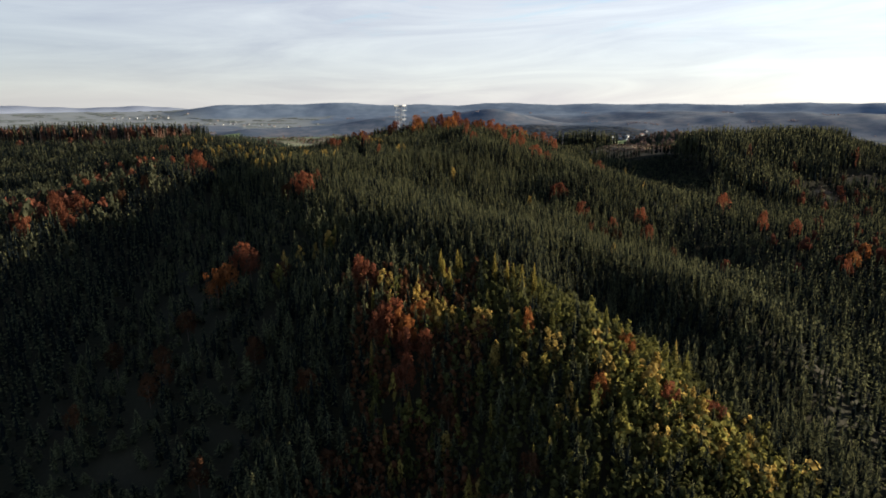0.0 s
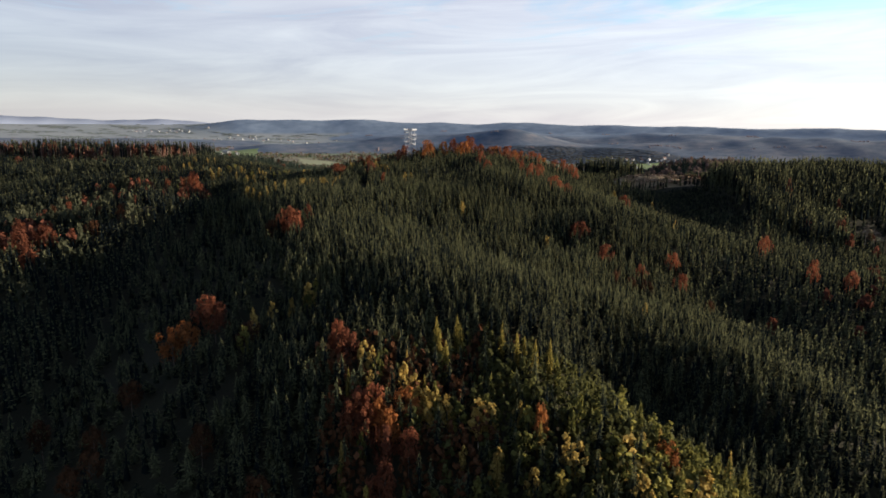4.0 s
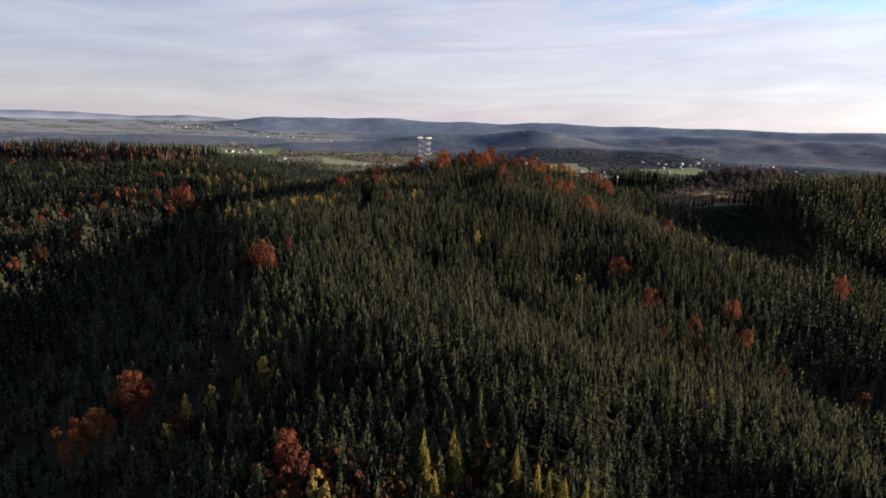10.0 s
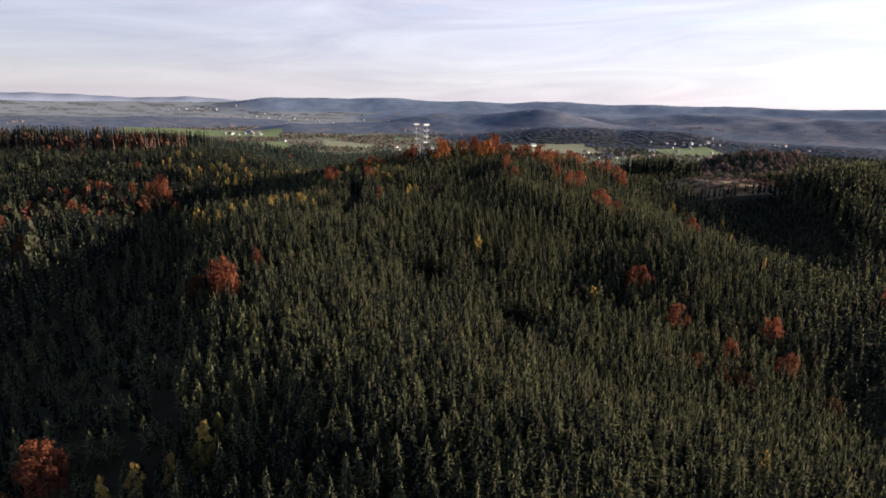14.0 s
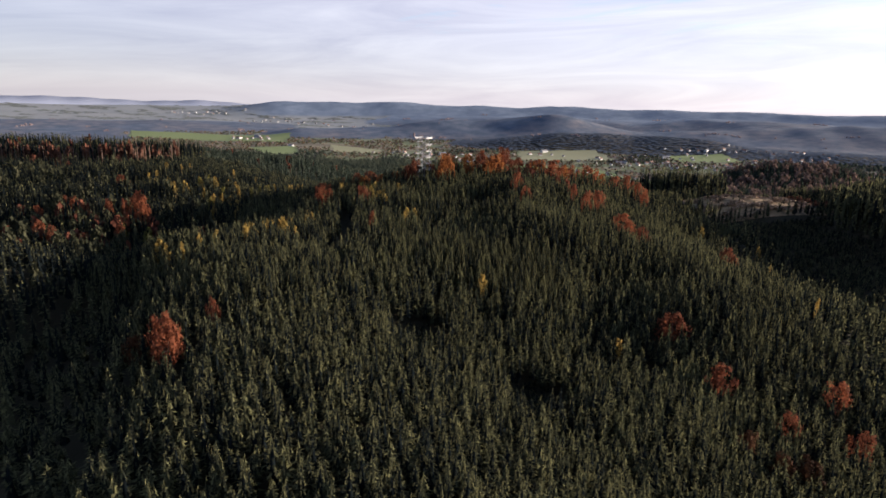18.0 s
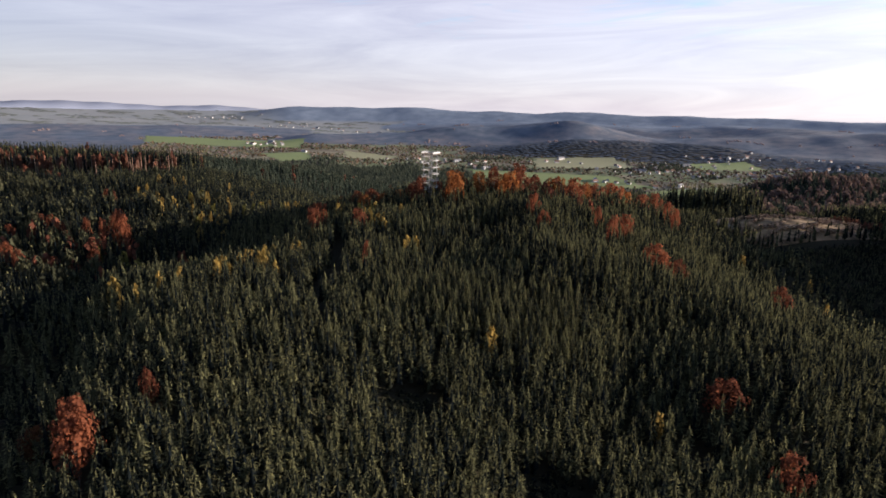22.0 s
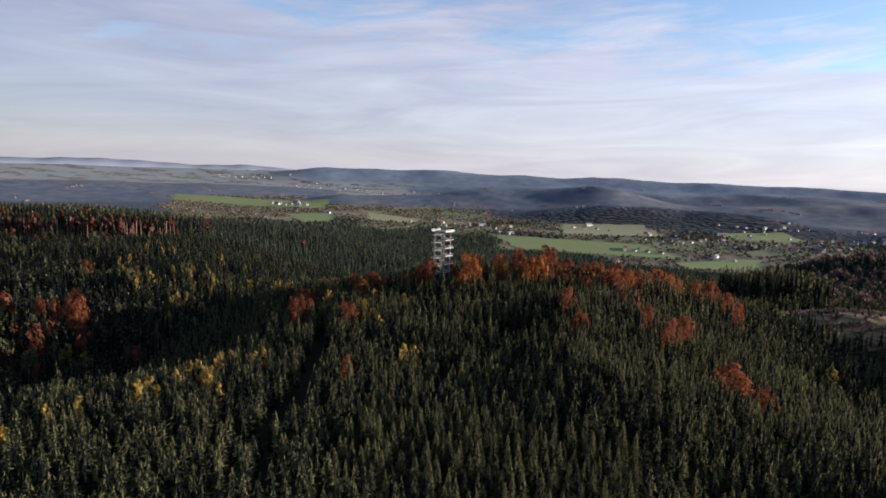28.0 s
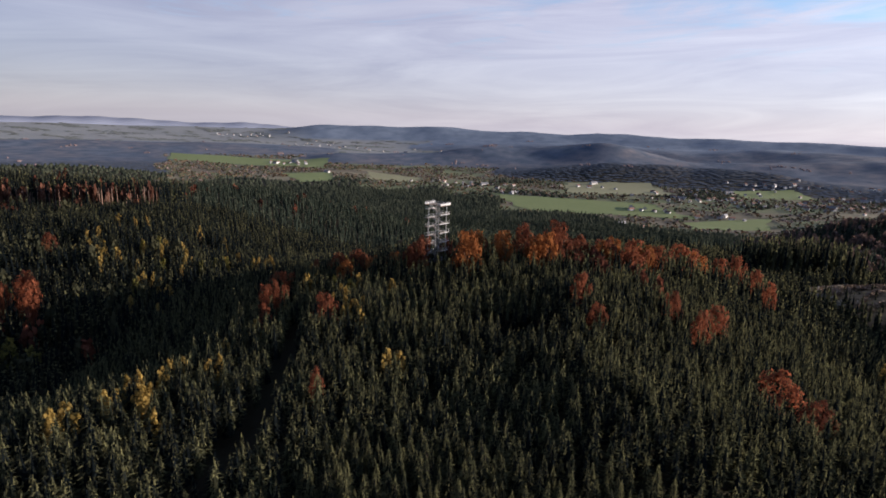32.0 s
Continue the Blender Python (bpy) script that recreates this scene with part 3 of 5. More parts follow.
mtop = 112 + 40 * np.exp(-((deg + 37) / 4.5) ** 2) + 27 * np.exp(-((deg + 27) / 5) ** 2) + 30 * np.exp(-((deg + 46) / 5) ** 2) + 34 * np.exp(-((deg + 56) / 6) ** 2) + 3.0 * np.sin(deg * 0.9) + 2 * np.sin(deg * 2.3)
mtop = np.where(deg > -20, mtop - 4 * (deg + 20), mtop)
mv = np.concatenate([np.stack((rr * np.sin(mb), rr * np.cos(mb), zz), 1) for rr, zz in ((mr - 60, mtop * 0 + 60), (mr, mtop), (mr + 40, mtop * 0 + 40))])
# the pale blue is distance haze painted onto the slopes
MAT["mountain"] = material("hazy_mountains", (0.215, 0.235, 0.30), (0.25, 0.27, 0.335), 1.0, 0.01, 0.002, 0.0)
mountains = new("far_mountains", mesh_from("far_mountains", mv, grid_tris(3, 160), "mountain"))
tagged(mountains, "mountain chain on the horizon, pale blue haze painted in", "backdrop", kind="structure")

# ---- trees ----
rng = np.random.default_rng(11)


def spruce_shape(tufts, sides, seed, bare=0.36, length=1.0):
    """Crown of a unit spruce, height 1 and radius 1: a slim core tinted dark as inner shade, and many branch sprays
    that hang out from it, leaving gaps.
    """
    g = np.random.default_rng(seed)
    v, f = [], []

    def girth(t):
        return 0.10 + 0.90 * min(1.0, t / 0.60) ** 0.85

    for top, low_, wide in ((0.975, 1 - (1 - bare) * 0.62, 0.30), (1 - (1 - bare) * 0.38, bare * 0.8, 0.50)):
        k = len(v)
        v.append((0, 0, top))
        a0 = g.random() * 6.28
        for j in range(sides):
            a = a0 + j * 6.2832 / sides
            r = wide * (0.8 + 0.4 * g.random())
            v.append((r * math.cos(a), r * math.sin(a), low_ + 0.03 * g.normal()))
        f += [(k, k + 1 + j, k + 1 + (j + 1) % sides) for j in range(sides)]
    for i in range(tufts):
        t = ((i + g.random()) / tufts) ** 0.92
        z = 1 - t * (1 - bare) * 0.95
        a = i * 2.39996 + g.normal(0, 0.35)
        r = girth(t) * (0.70 + 0.50 * g.random())
        rise = g.uniform(-0.030, 0.030) * (0.4 + t)
        half = (0.10 + 0.11 * g.random()) * (0.50 + 0.6 * t) * length
        ca, sa = math.cos(a), math.sin(a)
        k = len(v)
        inner = 0.34 * r
        v.append((inner * ca - half * sa, inner * sa + half * ca, z + 0.012))
        v.append((inner * ca + half * sa, inner * sa - half * ca, z + 0.012 + g.uniform(-0.02, 0.02)))
        v.append((r * ca, r * sa, z + rise))
        f.append((k, k + 1, k + 2))
        if i % 3 == 0:
            w = half * 1.1
            v.append((0.66 * r * ca - w * sa, 0.66 * r * sa + w * ca, z + rise - 0.02))
            v.append((0.66 * r * ca + w * sa, 0.66 * r * sa - w * ca, z + rise - 0.02))
            v.append((0.45 * r * ca, 0.45 * r * sa, z + 0.05 + 0.03 * g.random()))
            f.append((k + 3, k + 4, k + 5))
    # inner shade painted in: core tinted dark, sprays varied at random
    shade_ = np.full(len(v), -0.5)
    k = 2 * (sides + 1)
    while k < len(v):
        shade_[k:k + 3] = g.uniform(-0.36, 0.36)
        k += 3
    return np.array(v), np.array(f), shade_


def cone_shape(seed):
    """A far tree or clump of trees: a low uneven cone."""
    g = np.random.default_rng(seed)
    v = [(g.normal(0, 0.1), g.normal(0, 0.1), 1.0)] + [((0.8 + 0.4 * g.random()) * math.cos(a), (0.8 + 0.4 * g.random()) * math.sin(a), 0.0) for a in (0, 1.05, 2.1, 3.15, 4.2, 5.25)]
    return np.array(v), np.array([(0, 1 + j, 1 + (j + 1) % 6) for j in range(6)])


def leafy_shape(count, seed, lobes=9, size=0.16, slim=1.0, low=0.28, spread=0.62):
    """Crown of a unit broadleaf tree, height 1, radius about 0.5: small leaf clumps on several rounded boughs."""
    g = np.random.default_rng(seed)
    v, f = [], []
    mids = []
    for i in range(lobes):
        a, q = i * 2.399 + g.random(), math.sqrt((i + 0.4) / lobes)
        z = low + (0.96 - low) * (0.18 + 0.62 * g.random() + 0.10 * (1 - q))
        taper = 1.0 - max(0, (z - 0.62)) * 1.5
        mids.append((0.5 * spread * q * taper * math.cos(a), 0.5 * spread * q * taper * math.sin(a), z, (0.15 + 0.09 * g.random()) * (1.15 - 0.4 * q)))
    mids.append((0, 0, 0.82, 0.15))
    for i in range(count):
        cx, cy, cz, r = mids[i % len(mids)]
        d = g.normal(size=3)
        d /= np.linalg.norm(d)
        d[2] = abs(d[2]) if g.random() < 0.45 else d[2]
        p = np.array((cx, cy, cz)) + d * r * (0.72 + 0.38 * g.random())
        p[2] = min(max(p[2], low * 0.8), 1.0)
        n = d + g.normal(0, 0.45, 3)
        n /= np.linalg.norm(n)
        a = np.cross(n, (0.3, 0.5, 0.8))
        a /= np.linalg.norm(a)
        b = np.cross(n, a)
        s = size * (0.22 + 0.28 * g.random())
        k = len(v)
        for u, w in ((-1, -0.6), (0.9, -0.8), (1.1, 0.7), (-0.7, 0.9)):
            q = p + s * (a * u * (0.8 + 0.4 * g.random()) + b * w * (0.8 + 0.4 * g.random())) * np.array((1, 1, 0.8))
            v.append((q[0] * slim, q[1] * slim, q[2]))
        f += [(k, k + 1, k + 2), (k, k + 2, k + 3)]
    return np.array(v), np.array(f)


def beech_shape(seed, lobes=17, clumps=56):
    """Crown of a unit beech: many upright boughs of small leaf clumps, broadest at half height, with gaps between."""
    g = np.random.default_rng(seed)
    v, f, tint = [], [], []
    for i in range(lobes):
        u = (i + 0.5) / lobes
        z = 0.36 + 0.56 * u + g.normal(0, 0.03)
        wide = 0.40 * math.sin(math.pi * min(1.0, 0.22 + 0.70 * u)) * (0.55 + 0.6 * g.random())
        a = i * 2.39996 + g.normal(0, 0.4)
        mid = np.array((wide * math.cos(a), wide * math.sin(a), z))
        r = (0.115 + 0.075 * g.random()) * (1.1 - 0.35 * u)
        own = g.uniform(-0.13, 0.13)
        for j in range(clumps):
            d = g.normal(size=3)
            d /= np.linalg.norm(d)
            d[2] = abs(d[2]) if g.random() < 0.4 else d[2]
            p = mid + d * r * (0.55 + 0.6 * g.random()) * np.array((1, 1, 1.0))
            n = 0.7 * d + 1.6 * (p - np.array((0, 0, 0.55))) + g.normal(0, 0.3, 3)
            n /= np.linalg.norm(n)
            e = np.cross(n, (0.3, 0.5, 0.8))
            e /= np.linalg.norm(e)
            b = np.cross(n, e)
            s = 0.014 + 0.018 * g.random()
            k = len(v)
            for q, w in ((-1, -0.6), (0.9, -0.8), (1.1, 0.7), (-0.7, 0.9)):
                c = p + s * (e * q * (0.8 + 0.4 * g.random()) + b * w * (0.8 + 0.4 * g.random()))
                v.append((c[0], c[1], min(c[2], 1.0)))
            f += [(k, k + 1, k + 2), (k, k + 2, k + 3)]
            tint += [0.5 + own + g.uniform(-0.18, 0.18)] * 4
    return np.array(v), np.array(f), np.array(tint)


def birch_shape(seed, lobes=13, clumps=20, leaf=1.0):
    """Crown of a unit birch or young broadleaf: an uneven egg of leaf sprays, pointed above, ragged below."""
    g = np.random.default_rng(seed)
    v, f, tint = [], [], []
    for i in range(lobes):
        u = (i + 0.5) / lobes
        z = 0.30 + 0.64 * u
        wide = 0.36 * math.sin(math.pi * (0.16 + 0.80 * u)) ** 0.9 * (0.45 + 0.75 * g.random())
        a = i * 2.39996 + g.normal(0, 0.5)
        mid = np.array((wide * math.cos(a), wide * math.sin(a), z))
        r = (0.13 + 0.10 * g.random()) * (1.15 - 0.62 * u)
        own = g.uniform(-0.16, 0.16)
        for j in range(clumps):
            d = g.normal(size=3)
            d /= np.linalg.norm(d)
            p = mid + d * r * (0.5 + 0.6 * g.random()) * np.array((1, 1, 0.62))
            n = 0.7 * d + 1.6 * (p - np.array((0, 0, 0.55))) + g.normal(0, 0.35, 3)
            n /= np.linalg.norm(n)
            e = np.cross(n, (0.3, 0.5, 0.8))
            e /= np.linalg.norm(e)
            b = np.cross(n, e)
            s = leaf * (0.035 + 0.04 * g.random())
            k = len(v)
            for q, w in ((-1, -0.6), (0.9, -0.8), (1.1, 0.7), (-0.7, 0.9)):
                c = p + s * (e * q * (0.8 + 0.4 * g.random()) + b * w * (0.8 + 0.4 * g.random())) * np.array((1, 1, 0.5))
                v.append((c[0], c[1], min(c[2], 1.0)))
            f += [(k, k + 1, k + 2), (k, k + 2, k + 3)]
            tint += [0.5 + own + g.uniform(-0.2, 0.2)] * 4
    return np.array(v), np.array(f), np.array(tint)


def plant(name, shapes, xs, ys, height, radius, mat, tint, sink=0.3, lean=0.02):
    """Joins trees of a few shapes into one mesh: one tree at each place, turned, stretched and leaning a little."""
    zs = land(xs, ys) - sink
    pick_ = rng.integers(0, len(shapes), len(xs))
    vs, fs, ts, base_ = [], [], [], 0
    for i, (v, f, *own_tint) in enumerate(shapes):
        s = np.nonzero(pick_ == i)[0]
        if not len(s):
            continue
        a = rng.random(len(s)) * 6.2832
        ca, sa = np.cos(a)[:, None], np.sin(a)[:, None]
        rad, hh = radius[s][:, None], height[s][:, None]
        lx, ly = rng.normal(0, lean, (2, len(s), 1))
        z = v[None, :, 2] * hh
        x = (v[None, :, 0] * ca - v[None, :, 1] * sa) * rad + xs[s][:, None] + lx * z
        y = (v[None, :, 0] * sa + v[None, :, 1] * ca) * rad + ys[s][:, None] + ly * z
        vs.append(np.stack((x, y, z + zs[s][:, None]), -1).reshape(-1, 3))
        fs.append((f[None] + (np.arange(len(s)) * len(v))[:, None, None] + base_).reshape(-1, 3))
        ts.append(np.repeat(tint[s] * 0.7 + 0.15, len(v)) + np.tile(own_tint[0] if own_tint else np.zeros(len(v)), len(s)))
        base_ += len(s) * len(v)
    ob = new(name, mesh_from(name, np.concatenate(vs), np.concatenate(fs), mat, np.concatenate(ts)))
    return ob


def scatter(x0, x1, y0, y1, gap, jitter=0.42):
    """Places on an uneven grid, as planted trees stand."""
    nx, ny = int((x1 - x0) / gap), int((y1 - y0) / gap)
    i, j = np.meshgrid(np.arange(nx), np.arange(ny), indexing="ij")
    x = x0 + (i + 0.5 * (j % 2)) * gap + rng.uniform(-jitter, jitter, i.shape) * gap
    y = y0 + j * gap + rng.uniform(-jitter, jitter, i.shape) * gap
    return x.ravel(), y.ravel()


# glades and rides without trees: x, y, half-length, half-width, turn of the long side from +y
GLADES = ((-12, 338, 12, 9, 0), (24, 322, 14, 9, 30), (-62, 440, 42, 3.0, 17), (-55, 402, 12, 4.5, 10), (-46, 372, 14, 2.0, 20), (62, 350, 9, 3, -10),
          (0, 475, 7, 16, 0), (190, 506, 66, 30, 0), (188, 566, 12, 36, 0), (-140, 430, 30, 5, 10), (243, 640, 38, 26, 0))
CLEARING = ((142, 637), (214, 673), (236, 587), (160, 580))
SMALL_CLEARINGS = (((296, 502), (330, 516), (336, 478), (312, 468)), ((348, 530), (388, 542), (392, 520), (352, 514)))


def glade(x, y):
    g = np.zeros_like(x, bool)
    for cx, cy, a, b, turn in GLADES:
        c, s = math.cos(radians(turn)), math.sin(radians(turn))
        u, v = (x - cx) * c + (y - cy) * s, -(x - cx) * s + (y - cy) * c
        g |= (v / a) ** 2 + (u / b) ** 2 < 1 + 0.3 * wave(x, y, 14, 3.0)
    for q in SMALL_CLEARINGS:
        g |= in_quad(x, y, q)
    return g | in_quad(x, y, CLEARING)


def in_view(x, y, half=50, back=60):
    """The wedge of land that the flight looks over."""
    return (np.abs(np.degrees(np.arctan2(x + 0.12 * y, y + back))) < half) & (y > 60)


TALL = ((165, 688, 34, 22, 14.0), (290, 715, 34, 25, 7.0), (298, 557, 84, 46, 12.5), (258, 498, 38, 48, 9.0), (360, 655, 80, 40, 7.0), (-36, 521, 26, 15, 5.0), (52, 585, 60, 32, 4.5), (-10, 560, 55, 24, 3), (-425, 738, 130, 54, 14), (-212, 500, 42, 22, 5), (-330, 505, 60, 40, 4))


def tall(x, y):
    """How much taller the old stands are than the plantation."""
    t = np.zeros_like(x)
    for cx, cy, a, b, h in TALL:
        t = np.maximum(t, h * (((x - cx) / a) ** 2 + ((y - cy) / b) ** 2 < 1 + 0.2 * wave(x, y, 60, 1.0)))
    return t


# single broadleaf trees: x, y, kind of leaf, height
REDS = ((-60, 469), (-45, 423), (71, 458), (78, 452), (64, 499), (56, 486), (51, 503), (19, 492), (24, 477), (-93, 508), (-88, 485), (-208, 506), (-214, 501), (-202, 500), (-252, 562), (-43, 528), (20, 546), (43, 550),
        (56, 566), (69, 580), (100, 600), (105, 588), (106, 572), (-256, 513), (-240, 500), (-269, 499), (-230, 508), (-202, 476), (-231, 461), (-72, 301), (-68, 296), (71, 365), (80, 342), (95, 328), (116, 344),
        (115, 328), (186, 391), (150, 306))
REDS_B = ((-80, 231), (-77, 228), (-202, 307), (-212, 294), (-190, 296), (-195, 315), (-239, 379), (-261, 434), (-281, 477), (-264, 515), (204, 337), (203, 288), (188, 344), (177, 377), (115, 440), (-215, 325), (-230, 340), (-205, 285), (-248, 398), (-222, 520),
    (-246, 470), (90, 594), (32, 552), (-2, 541), (12, 540))
ORANGES = ((3, 531), (8, 534), (-10, 536), (-22, 538), (30, 548), (36, 556), (-84, 222), (-87, 218), (224, 307), (211, 296), (-62, 528), (-70, 516), (77, 585), (-55, 535), (50, 560))
WEST_YELLOWS = ((-164, 512), (-146, 505), (-220, 564), (-211, 552), (-214, 557), (-259, 600), (-256, 606), (-263, 632), (-258, 625), (-242, 631), (-247, 627), (-205, 578), (-210, 583), (-195, 578), (-200, 590), (-190, 588), (-161, 528), (-154, 524), (-131, 570), (-126, 566),
    (-117, 375), (-112, 371))
RIDGE_YELLOWS = ((-91, 394), (-90, 397), (-88, 406), (-88, 409), (-91, 417), (-94, 424), (-90, 420), (-86, 423), (-81, 409), (-83, 411), (-79, 407), (-73, 402), (-87, 434), (-78, 431), (-76, 433), (-88, 526), (-84, 520), (-80, 512), (-62, 481), (-57, 478),
    (-59, 486), (-53, 475), (-50, 471), (-48, 466), (-51, 478), (-55, 470), (-74, 519), (-72, 531), (-76, 534), (-50, 534), (-47, 499), (-45, 504), (-33, 443), (-29, 441), (-81, 462), (-103, 367), (-106, 364), (-101, 376), (-97, 381), (-82, 413),
    (-83, 449), (-90, 432), (128, 519), (152, 498), (147, 470), (137, 404), (6, 369), (52, 356), (75, 255), (-51, 230))
SPUR_LARCHES = ((-1, 205), (0, 202), (2, 198), (5, 207), (6, 205), (18, 202), (22, 199), (24, 197), (27, 197), (31, 196))
SPUR_YELLOWS = ((-21, 195), (-18, 191), (-16, 189), (-9, 186), (-6, 184), (-4, 179), (-2, 179), (0, 179), (3, 179), (13, 179), (14, 176), (11, 176), (21, 176), (23, 173), (-13, 155), (-11, 155), (-7, 155), (6, 176), (15, 164), (23, 159), (33, 163), (31, 166), (22, 167))
SPUR_ORANGES = ((-7, 179), (-14, 175), (-11, 173), (26, 172), (43, 151), (56, 169))
SPUR_REDS = ((-30, 205), (-26, 199), (-20, 178), (-21, 174), (-16, 178), (-17, 173), (-12, 169), (-6, 169), (-11, 164), (-12, 162), (63, 152), (76, 153))
SPUR_OLIVES = ((35, 174), (40, 175), (48, 183), (52, 180), (55, 178), (58, 176), (62, 174), (65, 172), (68, 170), (70, 168), (61, 166), (63, 164), (72, 172), (75, 170), (55, 158), (50, 156), (46, 155), (64, 158), (59, 156), (65, 154), (68, 151), (72, 150), (58, 150), (51, 150), (41, 146), (47, 142), (59, 145))
rb = random.Random(5)
singles = []     # x, y, leaf, height, radius, slim
for x, y in REDS + REDS_B + ((-89, 493), (-84, 489), (-86, 524), (-78, 530), (-70, 534), (-47, 532), (-82, 471), (-276, 589), (-270, 585)):
    singles.append((x, y, "red", rb.uniform(14, 18), rb.uniform(3.8, 5.4), 0))
for x, y in ORANGES:
    singles.append((x, y, "orange", rb.uniform(13.5, 16.5), rb.uniform(3.4, 4.8), 0))
for x, y in RIDGE_YELLOWS + WEST_YELLOWS:
    singles.append((x, y, "yellow", rb.uniform(12.0, 14.0), rb.uniform(1.1, 2.0), 1))
for x, y in SPUR_LARCHES:
    singles.append((x, y, "larch", rb.uniform(14, 17), rb.uniform(1.4, 2.0), 2))
for x, y in SPUR_YELLOWS:
    singles.append((x, y, rb.choice(("yellow", "yellow", "olive")), rb.uniform(12.5, 14.5), rb.uniform(1.5, 2.5), 1))
for x, y in SPUR_ORANGES:
    singles.append((x, y, "orange", rb.uniform(12.5, 15), rb.uniform(2.4, 3.8), 0))
for x, y in SPUR_REDS:
    singles.append((x, y, "red", rb.uniform(12.5, 15), rb.uniform(2.8, 4.2), 0))
for x, y in SPUR_OLIVES:
    singles.append((x, y, rb.choice(("olive", "olive", "yellow")), rb.uniform(14, 17), rb.uniform(1.5, 2.4), rb.choice((1, 1, 2))))
for i in range(60):      # scattered through the young wood of the foremost spur
    x, y = rb.uniform(-24, 40), rb.uniform(128, 196)
    singles.append((x, y, rb.choice(("olive", "olive", "larch", "yellow")), rb.uniform(11, 13.5), rb.uniform(0.9, 1.6), rb.choice((1, 2))))
crest = []
for i in range(200):      # the golden lower crest of that spur
    u = rb.random()
    tree = (52 + 32 * u + rb.gauss(0, 8), 164 - 28 * u + rb.gauss(0, 9), rb.choice(("yellow", "olive", "olive")), rb.uniform(10.5, 13.0), rb.uniform(1.2, 2.5), 1)
    (singles if i < 60 else crest).append(tree)
for cx, cy, sp, n in ((-212, 580, 22, 16), (-62, 502, 8, 6), (-185, 535, 24, 7), (-146, 570, 9, 9), (-50, 226, 6, 6)):     # birches in groups
    for i in range(n):
        singles.append((cx + rb.gauss(0, sp), cy + rb.gauss(0, sp), rb.choice(("yellow", "yellow", "olive")), rb.uniform(12.2, 14.4), rb.uniform(1.1, 2.1), 1))
for i in range(26):      # brownish beeches in the dark hollows
    x, y = rb.choice(((-60, 150), (-90, 190), (20, 130), (-200, 330), (-240, 450), (90, 320)))
    singles.append((x + rb.gauss(0, 16), y + rb.gauss(0, 14), "brown", rb.uniform(11, 14), rb.uniform(3, 4.2), 0))
# the summit beeches stand tallest; a few young ones stay small
singles = [(x, y, k, h + (4.5 if x < 16 else 2.0), r * 1.3, w) if 526 < y < 612 and -45 < x < 112 and not w else (x, y, k, h, r, w) for x, y, k, h, r, w in singles]
singles = [(x, y, k, h - 1.5, 2.1, w) if (x, y) in ((-45, 423), (-89, 493), (-84, 489), (-82, 471), (-86, 524)) else (x, y, k, h, r, w) for x, y, k, h, r, w in singles]
singles = [(x, y, k, h, r * 0.78, w) if x > 100 and k == "red" else (x, y, k, h, r, w) for x, y, k, h, r, w in singles]
singles += [(-77, 306, "red", 14.0, 3.6, 0), (-67, 317, "red", 13.5, 2.2, 0), (-79, 300, "brown", 13.5, 3.4, 0)]
singles.append((-22, 521, "orange", 23.0, 7.8, 0))
singles = [(x, y, k, 20.0, 7.2, w) if (x, y) == (-208, 506) else (x, y, k, h, r, w) for x, y, k, h, r, w in singles]
singles = [(x, y, "brown" if (x + y) % 3 < 2 and not -216 < x < -200 else k, h if not -216 < x < -200 or y < 498 else h + 4, r * 0.85 if (x, y) != (-208, 506) else r, w) if x < -195 and 280 < y < 570 and k == "red" else (x, y, k, h, r, w) for x, y, k, h, r, w in singles]
sx_, sy_, sr_ = (np.array([s[i] for s in singles], float) for i in (0, 1, 4))


def clear_of_singles(x, y):
    keep = np.ones_like(x, bool)
    for a, b, r in zip(sx_, sy_, sr_):
        keep &= (x - a) ** 2 + (y - b) ** 2 > (0.75 * r) ** 2
    return keep


SINGLE_PATCH = (-34, 34, 372, 408)     # the stretch passed nearest: every spruce a thing of its own
NEAR = [spruce_shape(54, 5, 100 + i, length=0.80) for i in range(10)]
MID = [spruce_shape(13, 4, 200 + i, length=1.55) for i in range(8)]
FAR = [spruce_shape(4, 3, 300 + i, bare=0.25, length=2.6) for i in range(6)]
TINY = [cone_shape(400 + i) for i in range(5)]


def near_zone(x, y):
    return (np.abs(x + 5) < 118 + 0.05 * y) & (y > 95) & (y < 540)


px_, py_ = scatter(-150, 150, 90, 545, 2.75)
keep = near_zone(px_, py_) & in_view(px_, py_, 46) & ~glade(px_, py_) & clear_of_singles(px_, py_)
front = smooth(212, 196, py_ - 0.10 * px_)                      # the spur in front is a mixed wood with fewer spruces
keep &= rng.random(len(px_)) > 0.68 * front * smooth(-40, -20, px_) * smooth(64, 52, px_ - 0.58 * (208 - py_))
hollow = smooth(0, 9, np.interp(py_, (240, 290, 366), (-52, -67, -116)) + 5 * wave(px_, py_, 30, 7.0) - px_) * smooth(366, 350, py_)     # thin uneven wood down the western hollow
keep &= rng.random(len(px_)) > 0.06 + 0.44 * hollow
px_, py_, hollow = px_[keep], py_[keep], hollow[keep]
own = (px_ > SINGLE_PATCH[0]) & (px_ < SINGLE_PATCH[1]) & (py_ > SINGLE_PATCH[2]) & (py_ < SINGLE_PATCH[3])
own_x, own_y = px_[own], py_[own]
px_, py_, hollow = px_[~own], py_[~own], hollow[~own]
